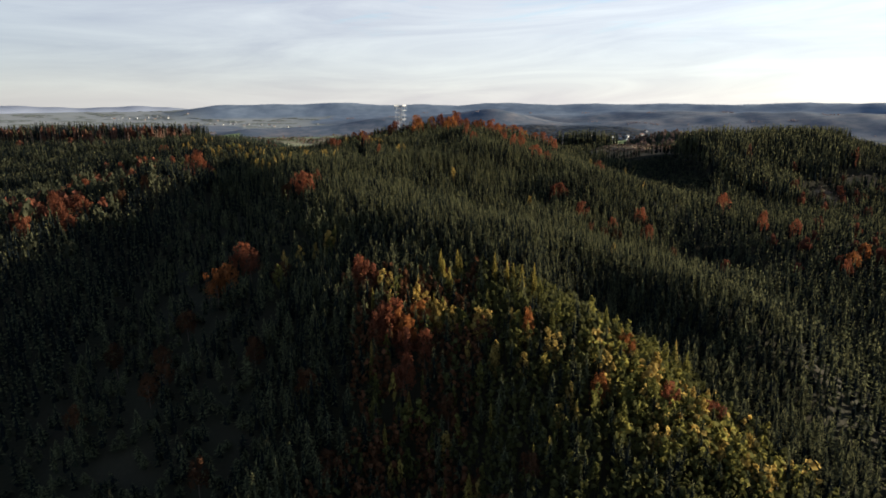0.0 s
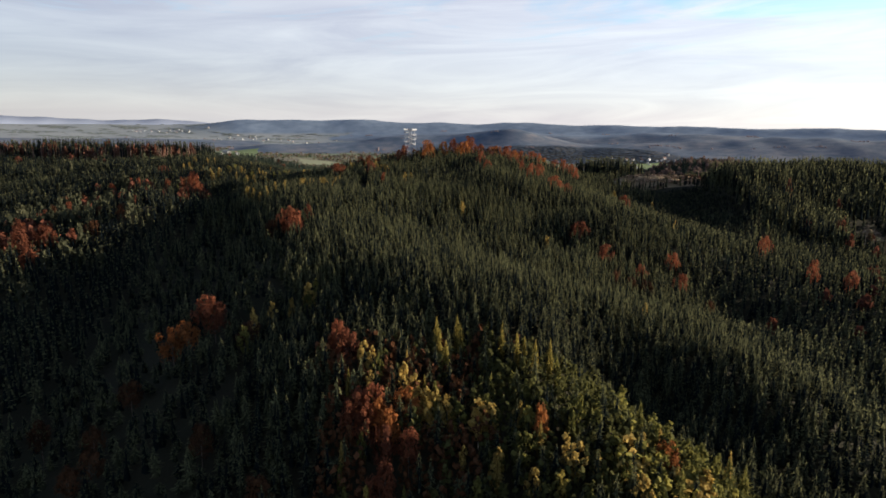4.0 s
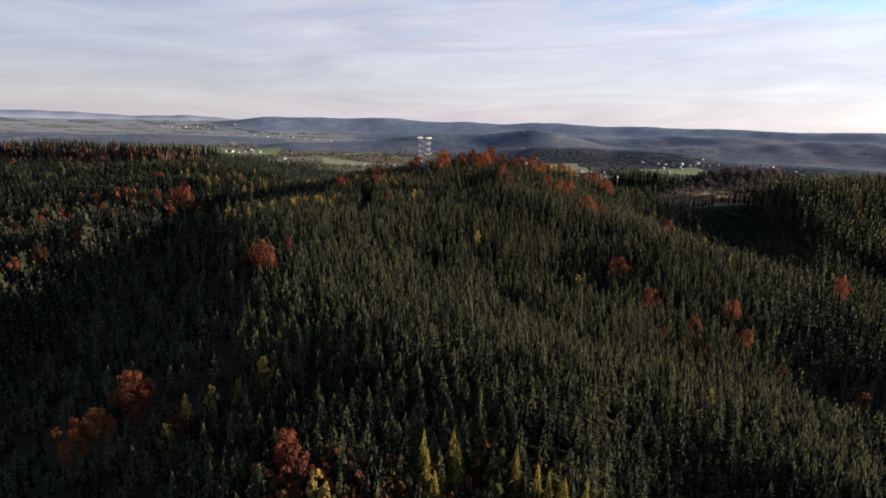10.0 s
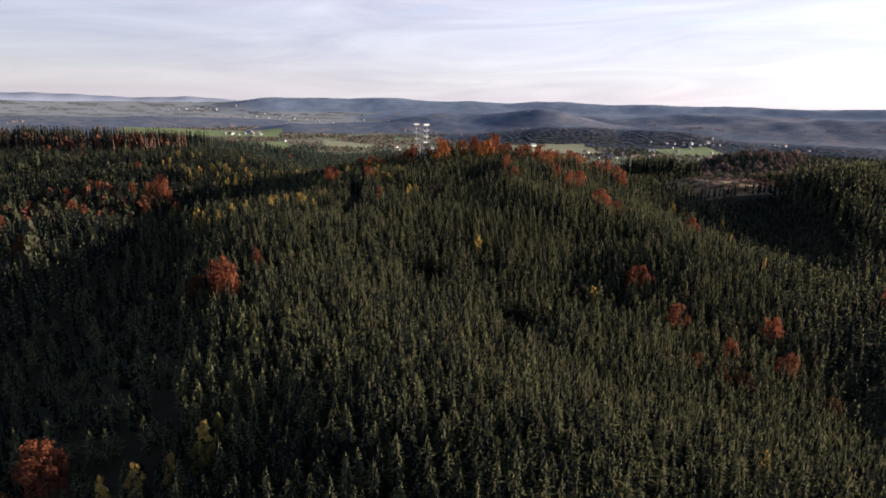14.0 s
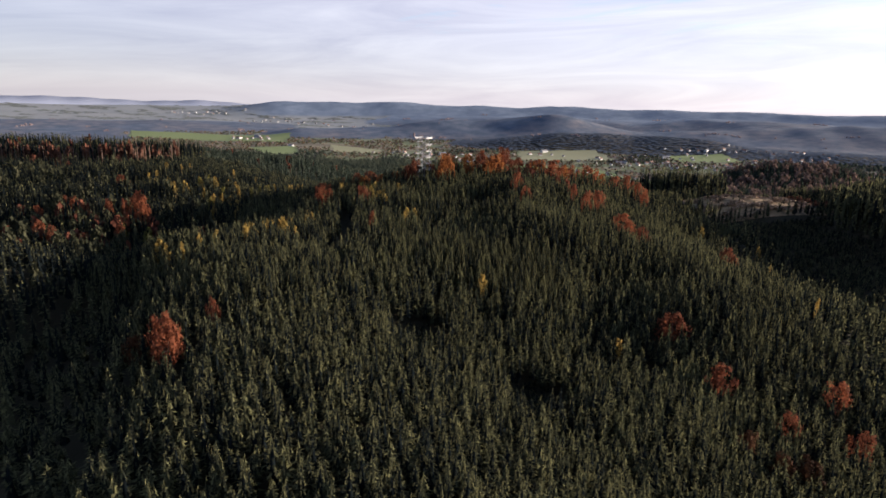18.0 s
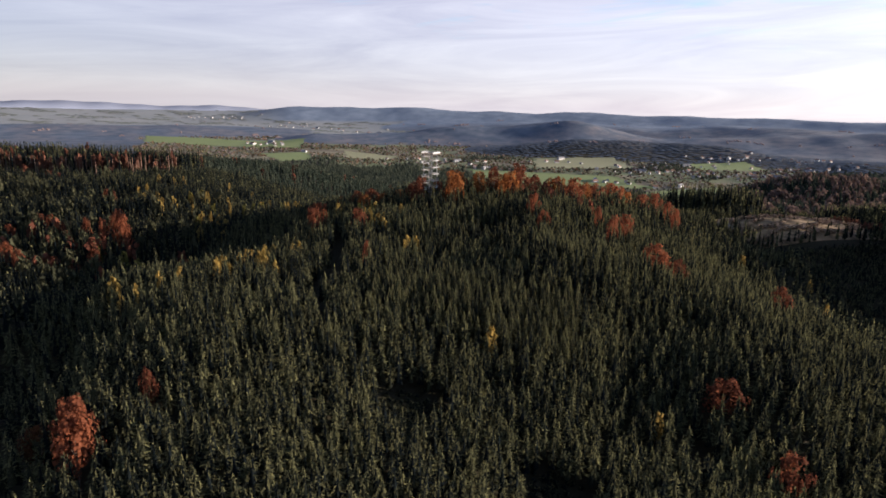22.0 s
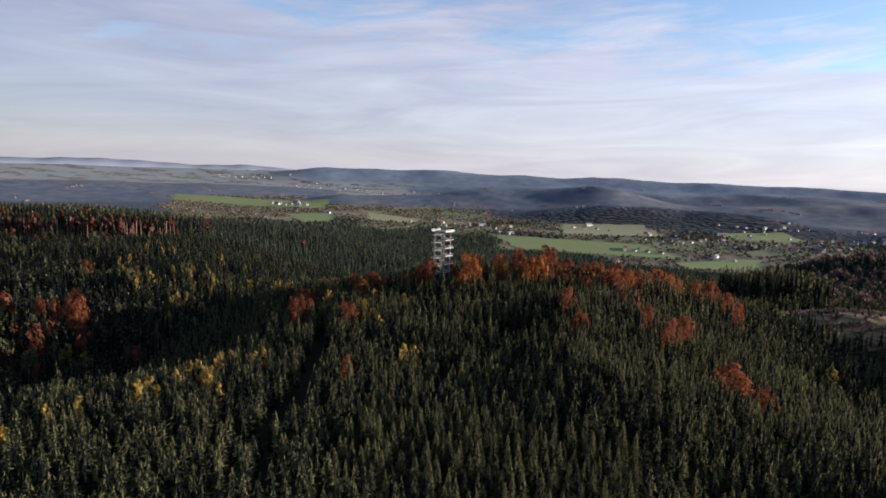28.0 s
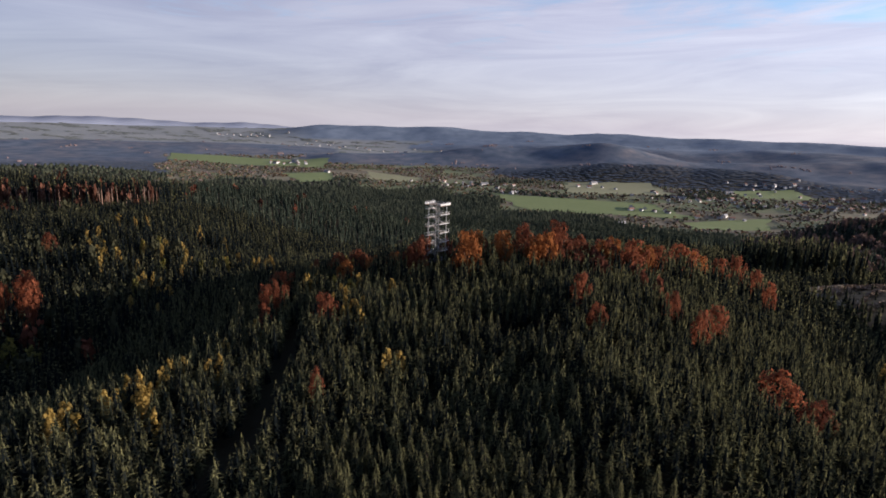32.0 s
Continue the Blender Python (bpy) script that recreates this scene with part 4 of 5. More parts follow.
hh = (CANOPY + rng.normal(0, 1.0, len(px_)) + 1.2 * wave(px_, py_, 40, 6.0)) * rng.choice((1, 1, 0.93, 0.80, 1.09), len(px_)) * (1 - 0.62 * hollow * np.sqrt(rng.random(len(px_))) * (rng.random(len(px_)) > 0.22)) + tall(px_, py_)
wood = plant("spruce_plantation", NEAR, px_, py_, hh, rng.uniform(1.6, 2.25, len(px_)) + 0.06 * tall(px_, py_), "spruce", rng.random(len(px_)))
tagged(wood, "dense dark green spruce plantation on the hill", "forest", kind="stuff")

YOUNG = [birch_shape(150 + i, 8, 5, 1.9) for i in range(8)]
px_, py_ = scatter(-125, 135, 88, 222, 3.3)
keep = (py_ - 0.10 * px_ < 206 + 6 * wave(px_, py_, 30, 2.0)) & (px_ < 56 + 0.58 * (208 - py_) + 5 * wave(px_, py_, 26, 4.0)) & (px_ > -30 + 8 * wave(px_, py_, 35, 5.0)) & near_zone(px_, py_) & clear_of_singles(px_, py_)
px_, py_ = px_[keep], py_[keep]
beechy = smooth(16, -2, px_ + 14 * wave(px_, py_, 45, 3.0)) > rng.random(len(px_)) * 1.15
for nm, sel, leaf, lab in (("young_mixed_wood", ~beechy, "sapling", "young olive green broadleaf trees on the front spur"), ("brown_beech_wood", beechy, "brown", "dull brown beeches on the shaded side of the spur")):
    n_ = sel.sum()
    tagged(plant(nm, YOUNG, px_[sel], py_[sel], rng.uniform(9.5, 13.0, n_), rng.uniform(3.4, 5.2, n_), leaf, rng.random(n_)), lab, "forest", kind="stuff")

for leaf, lab in (("yellow", "golden birches crowding the crest of the front spur"), ("olive", "olive green young trees on the crest of the spur")):
    cx_, cy_, ch_, cr_ = (np.array([c[i] for c in crest if c[2] == leaf]) for i in (0, 1, 3, 4))
    tagged(plant("spur_crest_trees", YOUNG, cx_, cy_, ch_, 2.9 * cr_, leaf, rng.random(len(cx_))), lab, "trees", kind="stuff")

px_, py_ = scatter(-560, 520, 70, 760, 3.8)
keep = ~near_zone(px_, py_) & in_view(px_, py_) & ~glade(px_, py_) & (rng.random(len(px_)) > 0.05)
px_, py_ = px_[keep], py_[keep]
summit = (py_ > 522) & (py_ < 615) & (px_ > -50) & (px_ < 115)
keep = clear_of_singles(px_, py_) | (summit & (rng.random(len(px_)) < 0.35))          # spruces press in between the summit beeches
keep &= ~((((px_ + 425) / 134) ** 2 + ((py_ - 738) / 58) ** 2 < 1) & (py_ < 742) & (rng.random(len(px_)) < 0.65))      # the western wood is mostly beech in front
px_, py_ = px_[keep], py_[keep]
for nm, sel, lab in (("west_spruce_forest", px_ < -60, "dark spruce forest on the shaded western slopes"), ("east_spruce_forest", px_ > 100, "tall dark spruce forest on the eastern slopes"),
                     ("summit_spruce_forest", (px_ >= -60) & (px_ <= 100), "dark spruce forest on the summit and behind it")):
    x, y = px_[sel], py_[sel]
    hh = CANOPY * rng.uniform(0.85, 1.14, len(x)) + 1.4 * wave(x, y, 50, 6.0) + tall(x, y)
    tagged(plant(nm, MID, x, y, hh, rng.uniform(1.8, 2.5, len(x)) + 0.07 * tall(x, y), "spruce", rng.random(len(x))), lab, "forest", kind="stuff")

px_, py_ = scatter(-1200, 1000, 300, 1560, 6.5)
rr = np.hypot(px_, py_)
keep = in_view(px_, py_, 48) & ((py_ > 760) | (px_ < -560) | (px_ > 520)) & (rr < 1520 + 60 * wave(px_, py_, 300, 8.0)) & (rng.random(len(px_)) > 0.08)
px_, py_ = px_[keep], py_[keep]
hh = rng.uniform(12, 17, len(px_)) + 2 * wave(px_, py_, 70, 2.0)
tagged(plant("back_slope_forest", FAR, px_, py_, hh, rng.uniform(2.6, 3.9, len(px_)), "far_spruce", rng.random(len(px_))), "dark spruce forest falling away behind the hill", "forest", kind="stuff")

px_, py_ = scatter(-700, 700, -420, 420, 7.2)
keep = (~in_view(px_, py_, 50) | (py_ < 73)) & (np.hypot(px_, py_) < 760)
px_, py_ = px_[keep], py_[keep]
tagged(plant("southern_spruce_forest", TINY, px_, py_, rng.uniform(11, 15, len(px_)), rng.uniform(3.0, 4.3, len(px_)), "far_spruce", rng.random(len(px_))), "dark spruce forest on the slopes before the hill", "forest", kind="stuff")

# woods in the valley and on the distant ranges
px_, py_ = scatter(-3300, 3000, 1350, 4300, 17.5, 0.5)
rr, az_ = np.hypot(px_, py_), np.degrees(np.arctan2(px_, py_))
shut = open_land(px_, py_) < 0.4
belt = (wave(px_, py_, 420, 3.0) + 0.6 * wave(px_, py_, 160, 5.0) > 0.62) & (rr > 1500)
keep = (np.abs(az_ + 5) < 45) & (rr > 1490) & (rr < 4250) & (shut | belt)
for fname, (fm, c) in FIELDS.items():
    keep &= ~in_quad(px_, py_, c, 6)
px_, py_, rr, az_, shut = px_[keep], py_[keep], rr[keep], az_[keep], shut[keep]
near_v = rr < 2310
vx, vy = scatter(-1300, 700, 1300, 2000, 8.5)
vr, va = np.hypot(vx, vy), np.degrees(np.arctan2(vx, vy))
keep = (np.abs(va + 6) < 40) & (vr > 1490) & (vr < 1960) & (open_land(vx, vy) < 0.4)
for fname, (fm, c) in FIELDS.items():
    keep &= ~in_quad(vx, vy, c, 3)
vx, vy = vx[keep], vy[keep]
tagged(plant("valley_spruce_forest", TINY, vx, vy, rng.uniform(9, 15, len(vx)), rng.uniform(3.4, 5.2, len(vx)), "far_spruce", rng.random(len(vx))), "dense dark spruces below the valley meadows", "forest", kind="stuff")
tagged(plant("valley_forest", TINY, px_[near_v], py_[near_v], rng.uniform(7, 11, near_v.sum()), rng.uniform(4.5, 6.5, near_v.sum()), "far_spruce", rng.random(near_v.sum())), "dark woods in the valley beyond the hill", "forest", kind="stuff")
rusty = ~near_v & (wave(px_, py_, 330, 2.5) + 0.8 * wave(px_, py_, 120, 8.0) > 1.3)
tagged(plant("distant_autumn_wood", TINY, px_[rusty], py_[rusty], rng.uniform(5, 9, rusty.sum()), rng.uniform(4, 6.5, rusty.sum()), "hazy_brown", rng.random(rusty.sum())), "russet woods on the distant ranges, haze in their colour", "forest", kind="stuff")
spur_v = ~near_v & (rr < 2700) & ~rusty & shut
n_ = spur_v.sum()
tagged(plant("middle_range_forest", TINY, px_[spur_v], py_[spur_v], rng.uniform(1.2, 2.6, n_), rng.uniform(10, 14, n_), "hazy_range", 0.38 + 0.24 * rng.random(n_)), "forest on the middle ranges, blue haze in its colour", "forest", kind="stuff")

# low broadleaf trees and bushes of the valley
VALLEY = [leafy_shape(8, 500 + i, 5, 0.85) for i in range(6)]
px_, py_ = scatter(-1700, 1500, 1450, 3000, 12.5, 0.5)
rr, az_ = np.hypot(px_, py_), np.degrees(np.arctan2(px_, py_))
keep = (np.abs(az_ + 4) < 42) & (rr > 1500) & (open_land(px_, py_) > 0.4) & (wave(px_, py_, 260, 9.0) + 0.7 * wave(px_, py_, 90, 4.0) > -0.55) & (rng.random(len(px_)) > 0.25)
for fname, (fm, c) in FIELDS.items():
    keep &= ~in_quad(px_, py_, c, 4)
px_, py_ = px_[keep], py_[keep]
for nm, part_, mt, lab in (("valley_brown_trees", 0, "hedge", "brown autumn trees and hedges in the valley"), ("valley_olive_trees", 1, "valley_green", "olive green trees and hedges in the valley"), ("valley_golden_trees", 2, "hazy_brown", "few golden trees in the valley, haze in their colour")):
    kind_ = rng.choice(3, len(px_), p=(0.52, 0.35, 0.13)) if part_ == 0 else kind_
    s = kind_ == part_
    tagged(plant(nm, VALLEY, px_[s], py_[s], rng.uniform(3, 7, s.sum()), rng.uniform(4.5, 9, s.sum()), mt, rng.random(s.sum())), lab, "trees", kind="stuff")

# hedges and copses far out on the plain
px_, py_ = scatter(-4200, 1400, 2300, 4850, 26.0, 0.5)
rr, az_ = np.hypot(px_, py_), np.degrees(np.arctan2(px_, py_))
keep = (az_ > -50) & (az_ < 8) & (rr > 2700) & (rr < 4840) & (open_land(px_, py_) > 0.4) & (wave(px_, py_ * 2.4, 420, 6.0) + 0.8 * wave(px_, py_ * 2, 150, 3.0) > 0.45)
for fname, (fm, c) in FIELDS.items():
    keep &= ~in_quad(px_, py_, c, 8)
px_, py_ = px_[keep], py_[keep]
tagged(plant("plain_copses", TINY, px_, py_, rng.uniform(2, 5, len(px_)), rng.uniform(14, 24, len(px_)), "hazy_hedge", 0.3 + 0.4 * rng.random(len(px_))), "hedges and copses out on the plain, haze in their colour", "trees", kind="stuff")

# reddish trees among the dark ones, too far to part
LEAFY_FAR = [leafy_shape(40, 600 + i, 6, 0.34) for i in range(6)]
spots = ((-205, 480, 45, 12), (-250, 470, 40, 14), (-215, 320, 30, 36), (-440, 705, 60, 10), (-350, 712, 50, 10), (-40, 545, 30, 10), (250, 320, 60, 34), (330, 470, 80, 26),
         (-420, 880, 160, 26), (-300, 1120, 200, 40), (30, 545, 40, 16))
rx, ry = [], []
for cx, cy, s, n in spots:
    rx.append(rng.normal(cx, s * 0.5, n)), ry.append(rng.normal(cy, s * 0.4, n))
rx, ry = np.concatenate(rx), np.concatenate(ry)
ht = rng.uniform(10.5, 15, len(rx)) + 0.8 * tall(rx, ry)
tagged(plant("autumn_beech_wood", LEAFY_FAR, rx, ry, ht, rng.uniform(6, 9, len(rx)), "russet_red", rng.random(len(rx)) * 0.8), "rust-red beeches among dark spruces", "forest", kind="stuff")

gx_, gy_ = np.concatenate((rng.normal(-245, 45, 130), rng.normal(-330, 60, 60), rng.normal(-205, 30, 40))), np.concatenate((rng.normal(470, 48, 130), rng.normal(560, 60, 60), rng.normal(330, 30, 40)))
tagged(plant("mixed_broadleaf_trees", LEAFY_FAR, gx_, gy_, rng.uniform(12.5, 17.5, 230), rng.uniform(4.5, 7.5, 230), "grey_green", rng.random(230)), "grey green broadleaf trees among the western spruces", "forest", kind="stuff")

hx, hy = rng.uniform(215, 420, 520), rng.uniform(715, 1010, 520)
ok_ = rng.random(520) < 0.35 + 0.65 * smooth(-0.5, 0.6, wave(hx, hy, 120, 3.0))
hx, hy = hx[ok_], hy[ok_]
n_ = len(hx)
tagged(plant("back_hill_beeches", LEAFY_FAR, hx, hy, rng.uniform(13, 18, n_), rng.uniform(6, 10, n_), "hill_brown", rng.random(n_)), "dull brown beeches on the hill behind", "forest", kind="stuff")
# low spruces added and tinted near black to stand for the glades' shade
for gx0, gy0, gs in ((-12, 338, 8.0), (24, 322, 9.0), (0, 475, 10.0)):
    hx, hy = rng.normal(gx0, gs * 0.6, 420), rng.normal(gy0, gs * 0.7, 420)
    tagged(plant("glade_saplings", MID, hx, hy, rng.uniform(1.0, 2.4, 420), rng.uniform(0.9, 1.5, 420), "spruce", rng.random(420) * 0.1), "young spruces tinted near black for the shade of a glade", "saplings", kind="stuff")
hx, hy = rng.uniform(218, 268, 420), rng.uniform(603, 677, 420)
ok_ = glade(hx, hy) & ~in_quad(hx, hy, CLEARING)
n_ = ok_.sum()
tagged(plant("birch_scrub", LEAFY_FAR, hx[ok_], hy[ok_], rng.uniform(2.0, 5.5, n_), rng.uniform(2.0, 4.2, n_), "russet", rng.random(n_)), "russet scrub growing up beside the felled slope", "scrub", kind="stuff")
hx, hy = rng.uniform(157, 222, 2600), rng.uniform(440, 574, 2600)
ok_ = glade(hx, hy) & ~in_quad(hx, hy, CLEARING)
hx, hy = hx[ok_], hy[ok_]
n_ = len(hx)
tagged(plant("clearing_saplings", MID, hx, hy, rng.uniform(2.0, 4.5, n_), rng.uniform(1.0, 1.7, n_), "spruce", rng.random(n_)), "small dark saplings on the shaded slope", "saplings", kind="stuff")

w = np.radians(rng.uniform(180, 360, 130))
k = np.sqrt(rng.uniform(0.35, 1.0, 130))
bx, by = -425 + 130 * k * np.cos(w), 740 + 54 * k * np.sin(w)
tagged(plant("russet_beech_wood", LEAFY_FAR, bx, by, rng.uniform(16, 24, 130), rng.uniform(5, 9, 130), "russet", rng.random(130)), "tall russet beeches of the western wood", "forest", kind="stuff")

# ---- single trees ----


def part(name, data, parent, label=""):
    """One mesh object under a thing or a part."""
    ob = new(name, data)
    ob.parent = parent
    return tagged(ob, label)


def trunk_mesh(name, height, radius, mat, limbs=0, seed=0):
    """Tapered trunk with a few limbs."""
    g = random.Random(seed)
    bm = bmesh.new()

    def stick(p, q, r0, r1, n=6):
        d = (q - p)
        m = Matrix.Translation((p + q) / 2) @ d.to_track_quat("Z", "Y").to_matrix().to_4x4()
        bmesh.ops.create_cone(bm, cap_ends=True, segments=n, radius1=r0, radius2=r1, depth=d.length, matrix=m)

    stick(Vector((0, 0, -0.5)), Vector((0, 0, height * 0.45)), radius, radius * 0.7)
    stick(Vector((0, 0, height * 0.45)), Vector((0.02 * height, 0, height * 0.9)), radius * 0.7, radius * 0.15)
    for i in range(limbs):
        a, z = i * 2.4 + g.random(), height * g.uniform(0.3, 0.65)
        ln = height * g.uniform(0.16, 0.28)
        stick(Vector((0, 0, z)), Vector((ln * math.cos(a), ln * math.sin(a), z + ln * 0.9)), radius * 0.4, radius * 0.1, 5)
    me = bpy.data.meshes.new(name)
    bm.to_mesh(me)
    bm.free()
    me.materials.append(MAT[mat])
    return me


SPRUCES = []
for i in range(8):
    v, f, own_tint = spruce_shape(220, 8, 700 + i, bare=0.25, length=0.55)
    v = v * np.array((1.85, 1.85, CANOPY))
    t = new("spruce_tree")
    part("trunk", trunk_mesh("spruce_trunk", CANOPY * 0.95, 0.16, "bark"), t)
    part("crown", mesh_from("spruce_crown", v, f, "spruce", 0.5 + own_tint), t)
    tagged(t, "slender dark green spruce in the dense plantation", "tree", "spruces of the plantation")
    SPRUCES.append(t)
order = np.argsort(np.hypot(own_x + 4, own_y - 390))
for n, i in enumerate(order):
    x, y = own_x[i], own_y[i]
    m = pose(x, y, float(land(x, y)) - 0.2, rb.gauss(0, 1.2), rb.gauss(0, 1.2), rb.uniform(0, 360))
    s = rb.uniform(0.86, 1.12)
    src_ = SPRUCES[n % 8]
    c = copy_thing(src_, m) if n >= 8 else src_
    c.matrix_basis = m
    c.scale = (s * rb.uniform(0.85, 1.12), s * rb.uniform(0.85, 1.12), s)

STEM = [(np.array([(math.cos(a) * w, math.sin(a) * w, z) for z, w in ((0, 1.0), (1, 0.35)) for a in (0, 1.57, 3.14, 4.71)]),
         np.array([t for j in range(4) for t in ((j, (j + 1) % 4, 4 + (j + 1) % 4), (j, 4 + (j + 1) % 4, 4 + j))]))]
ex, ey = [], []
for i in range(210):         # along the front of the western wood
    w = radians(rb.uniform(198, 352))
    k = rb.uniform(0.84, 1.0)
    ex.append(-425 + 130 * k * math.cos(w)), ey.append(738 + 54 * k * math.sin(w))
ex, ey = np.array(ex), np.array(ey)
tagged(plant("forest_edge_stems", STEM, ex, ey, rng.uniform(15, 22, len(ex)), rng.uniform(0.3, 0.5, len(ex)), "warm_bark", rng.random(len(ex))), "bare stems along the edge of the old wood, sunlight in their colour", "tree trunks", kind="stuff")

BROAD = {}


def broadleaf(leaf, slim, variant):
    """The pattern of one kind of broadleaf tree, 1 m wide units scaled when it is set."""
    key = (leaf, slim, variant)
    if key not in BROAD:
        if slim == 2:
            v, f, own_tint = spruce_shape(170, 6, 850 + variant, bare=0.3, length=0.75)
            v, tints = v * np.array((0.5, 0.5, 1.0)), 0.5 + own_tint
        elif slim:
            v, f, tints = birch_shape(800 + variant)
            v = v * np.array((1.35, 1.35, 1.0))
        else:
            v, f, tints = beech_shape(820 + variant)
        BROAD[key] = (mesh_from("leaf_crown", v, f, leaf, tints), trunk_mesh("broadleaf_trunk", 0.8, 0.022, "pale_bark" if leaf == "yellow" else "bark", 2 if slim else 6, variant))
    return BROAD[key]


WORDS = {"red": ("beech_tree", "rust-red autumn beech among dark spruces"), "orange": ("beech_tree", "bright orange autumn beech with a broad crown"), "brown": ("beech_tree", "dull brown autumn beech in a shaded hollow"),
         "larch": ("larch_tree", "slender golden larch on the sunny spur"), "yellow": ("birch_tree", "slender birch with golden yellow leaves"), "olive": ("birch_tree", "young broadleaf tree with olive green leaves")}
for n, (x, y, leaf, h, r, slim) in enumerate(singles):
    nm, lab = WORDS[leaf]
    t = new(nm)
    h = h + 0.7 * float(tall(np.array([x]), np.array([y]))[0])
    crown, trunk = broadleaf(leaf, slim, n % 5)
    part("trunk", trunk, t, "pale slender trunk" if leaf == "yellow" else "")
    part("crown", crown, t)
    t.matrix_basis = pose(x, y, float(land(x, y)) - 0.1, 0, 0, rb.uniform(0, 360))
    t.scale = (2.1 * r * rb.uniform(0.85, 1.15), 2.1 * r * rb.uniform(0.85, 1.15), h)
    tagged(t, lab, "tree", "autumn trees of the hill")

for x, y, h in ((-182, 470, 19), (-203, 481, 15), (-176, 474, 14), (-212, 470, 13)):
    t = new("birch_tree")
    crown, trunk = broadleaf("olive", 1, int(h) % 5)[0], broadleaf("yellow", 1, int(h) % 5)[1]
    part("trunk", trunk, t, "bare white trunk")
    part("crown", crown, t, "sparse olive crown")
    t.matrix_basis = pose(x, y, float(land(x, y)) - 0.1, 2, 3, h * 40)
    t.scale = (5.5, 5.5, h)
    tagged(t, "white-stemmed birch beside the great red beech", "tree", "autumn trees of the hill")

# ---- lookout tower on the summit ----


def box(bm, x0, x1, y0, y1, z0, z1):
    m = Matrix.Translation(((x0 + x1) / 2, (y0 + y1) / 2, (z0 + z1) / 2)) @ Matrix.Diagonal((x1 - x0, y1 - y0, z1 - z0, 1))
    bmesh.ops.create_cube(bm, size=1, matrix=m)


def beam(bm, p, q, r, n=8):
    p, q = Vector(p), Vector(q)
    m = Matrix.Translation((p + q) / 2) @ (q - p).to_track_quat("Z", "Y").to_matrix().to_4x4()
    bmesh.ops.create_cone(bm, cap_ends=True, segments=n, radius1=r, radius2=r, depth=(q - p).length, matrix=m)


def done(bm, mat, name):
    me = bpy.data.meshes.new(name)
    bm.to_mesh(me)
    bm.free()
    me.materials.append(MAT[mat])
    return me


def bar(name, p, q, r, parent, mat="steel", label=""):
    bm = bmesh.new()
    beam(bm, p, q, r)
    return part(name, done(bm, mat, name), parent, label)


def slab(name, dims, parent, mat="steel", label=""):
    bm = bmesh.new()
    box(bm, *dims)
    bmesh.ops.bevel(bm, geom=bm.edges[:], offset=0.03, segments=1, affect="EDGES")
    return part(name, done(bm, mat, name), parent, label)


TOWER_AT, TOWER_TURN, HALF, FLIGHTS = (-37.6, 536.0), -26.0, 1.86, 16
tower = new("lookout_tower")
tower_base = float(land(*TOWER_AT))
TOWER_TOP = 148.9
top_z = TOWER_TOP - tower_base - 1.1
LIFT = top_z - HALF * FLIGHTS
tower.matrix_basis = pose(*TOWER_AT, tower_base, 0, 0, TOWER_TURN)
tagged(tower, "slim white steel lattice lookout tower with stairs and two parapets", "tower")
W2 = 2.6
for sx in (-1, 1):
    for sy in (-1, 1):
        col = bar("column", (sx * W2, sy * W2, -1), (sx * W2, sy * W2, top_z), 0.12, tower)
        slab("base_plate", (sx * W2 - 0.4, sx * W2 + 0.4, sy * W2 - 0.4, sy * W2 + 0.4, -0.3, 0.25), col)
for k in range(FLIGHTS):
    z = LIFT + HALF * k
    zt = z + HALF
    side = -1 if k % 2 else 1
    end = side * W2
    landing = slab("landing", (min(end, end + side * 1.3), max(end, end + side * 1.3), -W2 - 0.6, W2 + 0.6, z - 0.07, z + 0.07), tower, "deck", "boarded landing")
    slab("landing_panel", (end + side * 1.3 - 0.03, end + side * 1.3 + 0.03, -W2 - 0.6, W2 + 0.6, z - 0.08, z + 0.22), landing, "white_steel", "pale guard panel")
    bar("guard_rail", (end + side * 1.3, -W2 - 0.6, z + 1.1), (end + side * 1.3, W2 + 0.6, z + 1.1), 0.045, landing)
    for j in range(5):
        yy = -W2 - 0.55 + j * (2 * W2 + 1.1) / 4
        bar("guard_post", (end + side * 1.26, yy, z), (end + side * 1.26, yy, z + 1.1), 0.035, landing)
    bar("ring_beam", (end, -W2, z), (end, W2, z), 0.09, tower)
    if k % 2 == 0:
        for sy in (-1, 1):
            bar("cross_beam", (-W2, sy * W2, z), (W2, sy * W2, z), 0.06, tower)
            bar("brace", (-sy * W2, sy * W2, z), (sy * W2, sy * W2, z + 2 * HALF), 0.035, tower)
    lane = 0.75 * side
    bm = bmesh.new()
    for yy in (lane - 0.55, lane + 0.55):
        beam(bm, (end, yy, z), (-end, yy, zt), 0.075, 6)
        beam(bm, (end, yy, z + 1.0), (-end, yy, zt + 1.0), 0.035, 6)
    flight = part("stair_flight", done(bm, "steel", "stair_flight"), tower)
    for j in range(10):
        u = (j + 0.5) / 10
        xx = end * (1 - 2 * u)
        bm = bmesh.new()
        box(bm, xx - 0.15, xx + 0.15, lane - 0.5, lane + 0.5, z + HALF * u - 0.02, z + HALF * u + 0.03)
        part("tread", done(bm, "deck", "tread"), flight)
PX, PY = 4.0, 3.5
platform = slab("platform", (-PX, PX, -2.2, 2.2, top_z - 0.12, top_z + 0.10), tower, "deck", "boarded viewing platform")
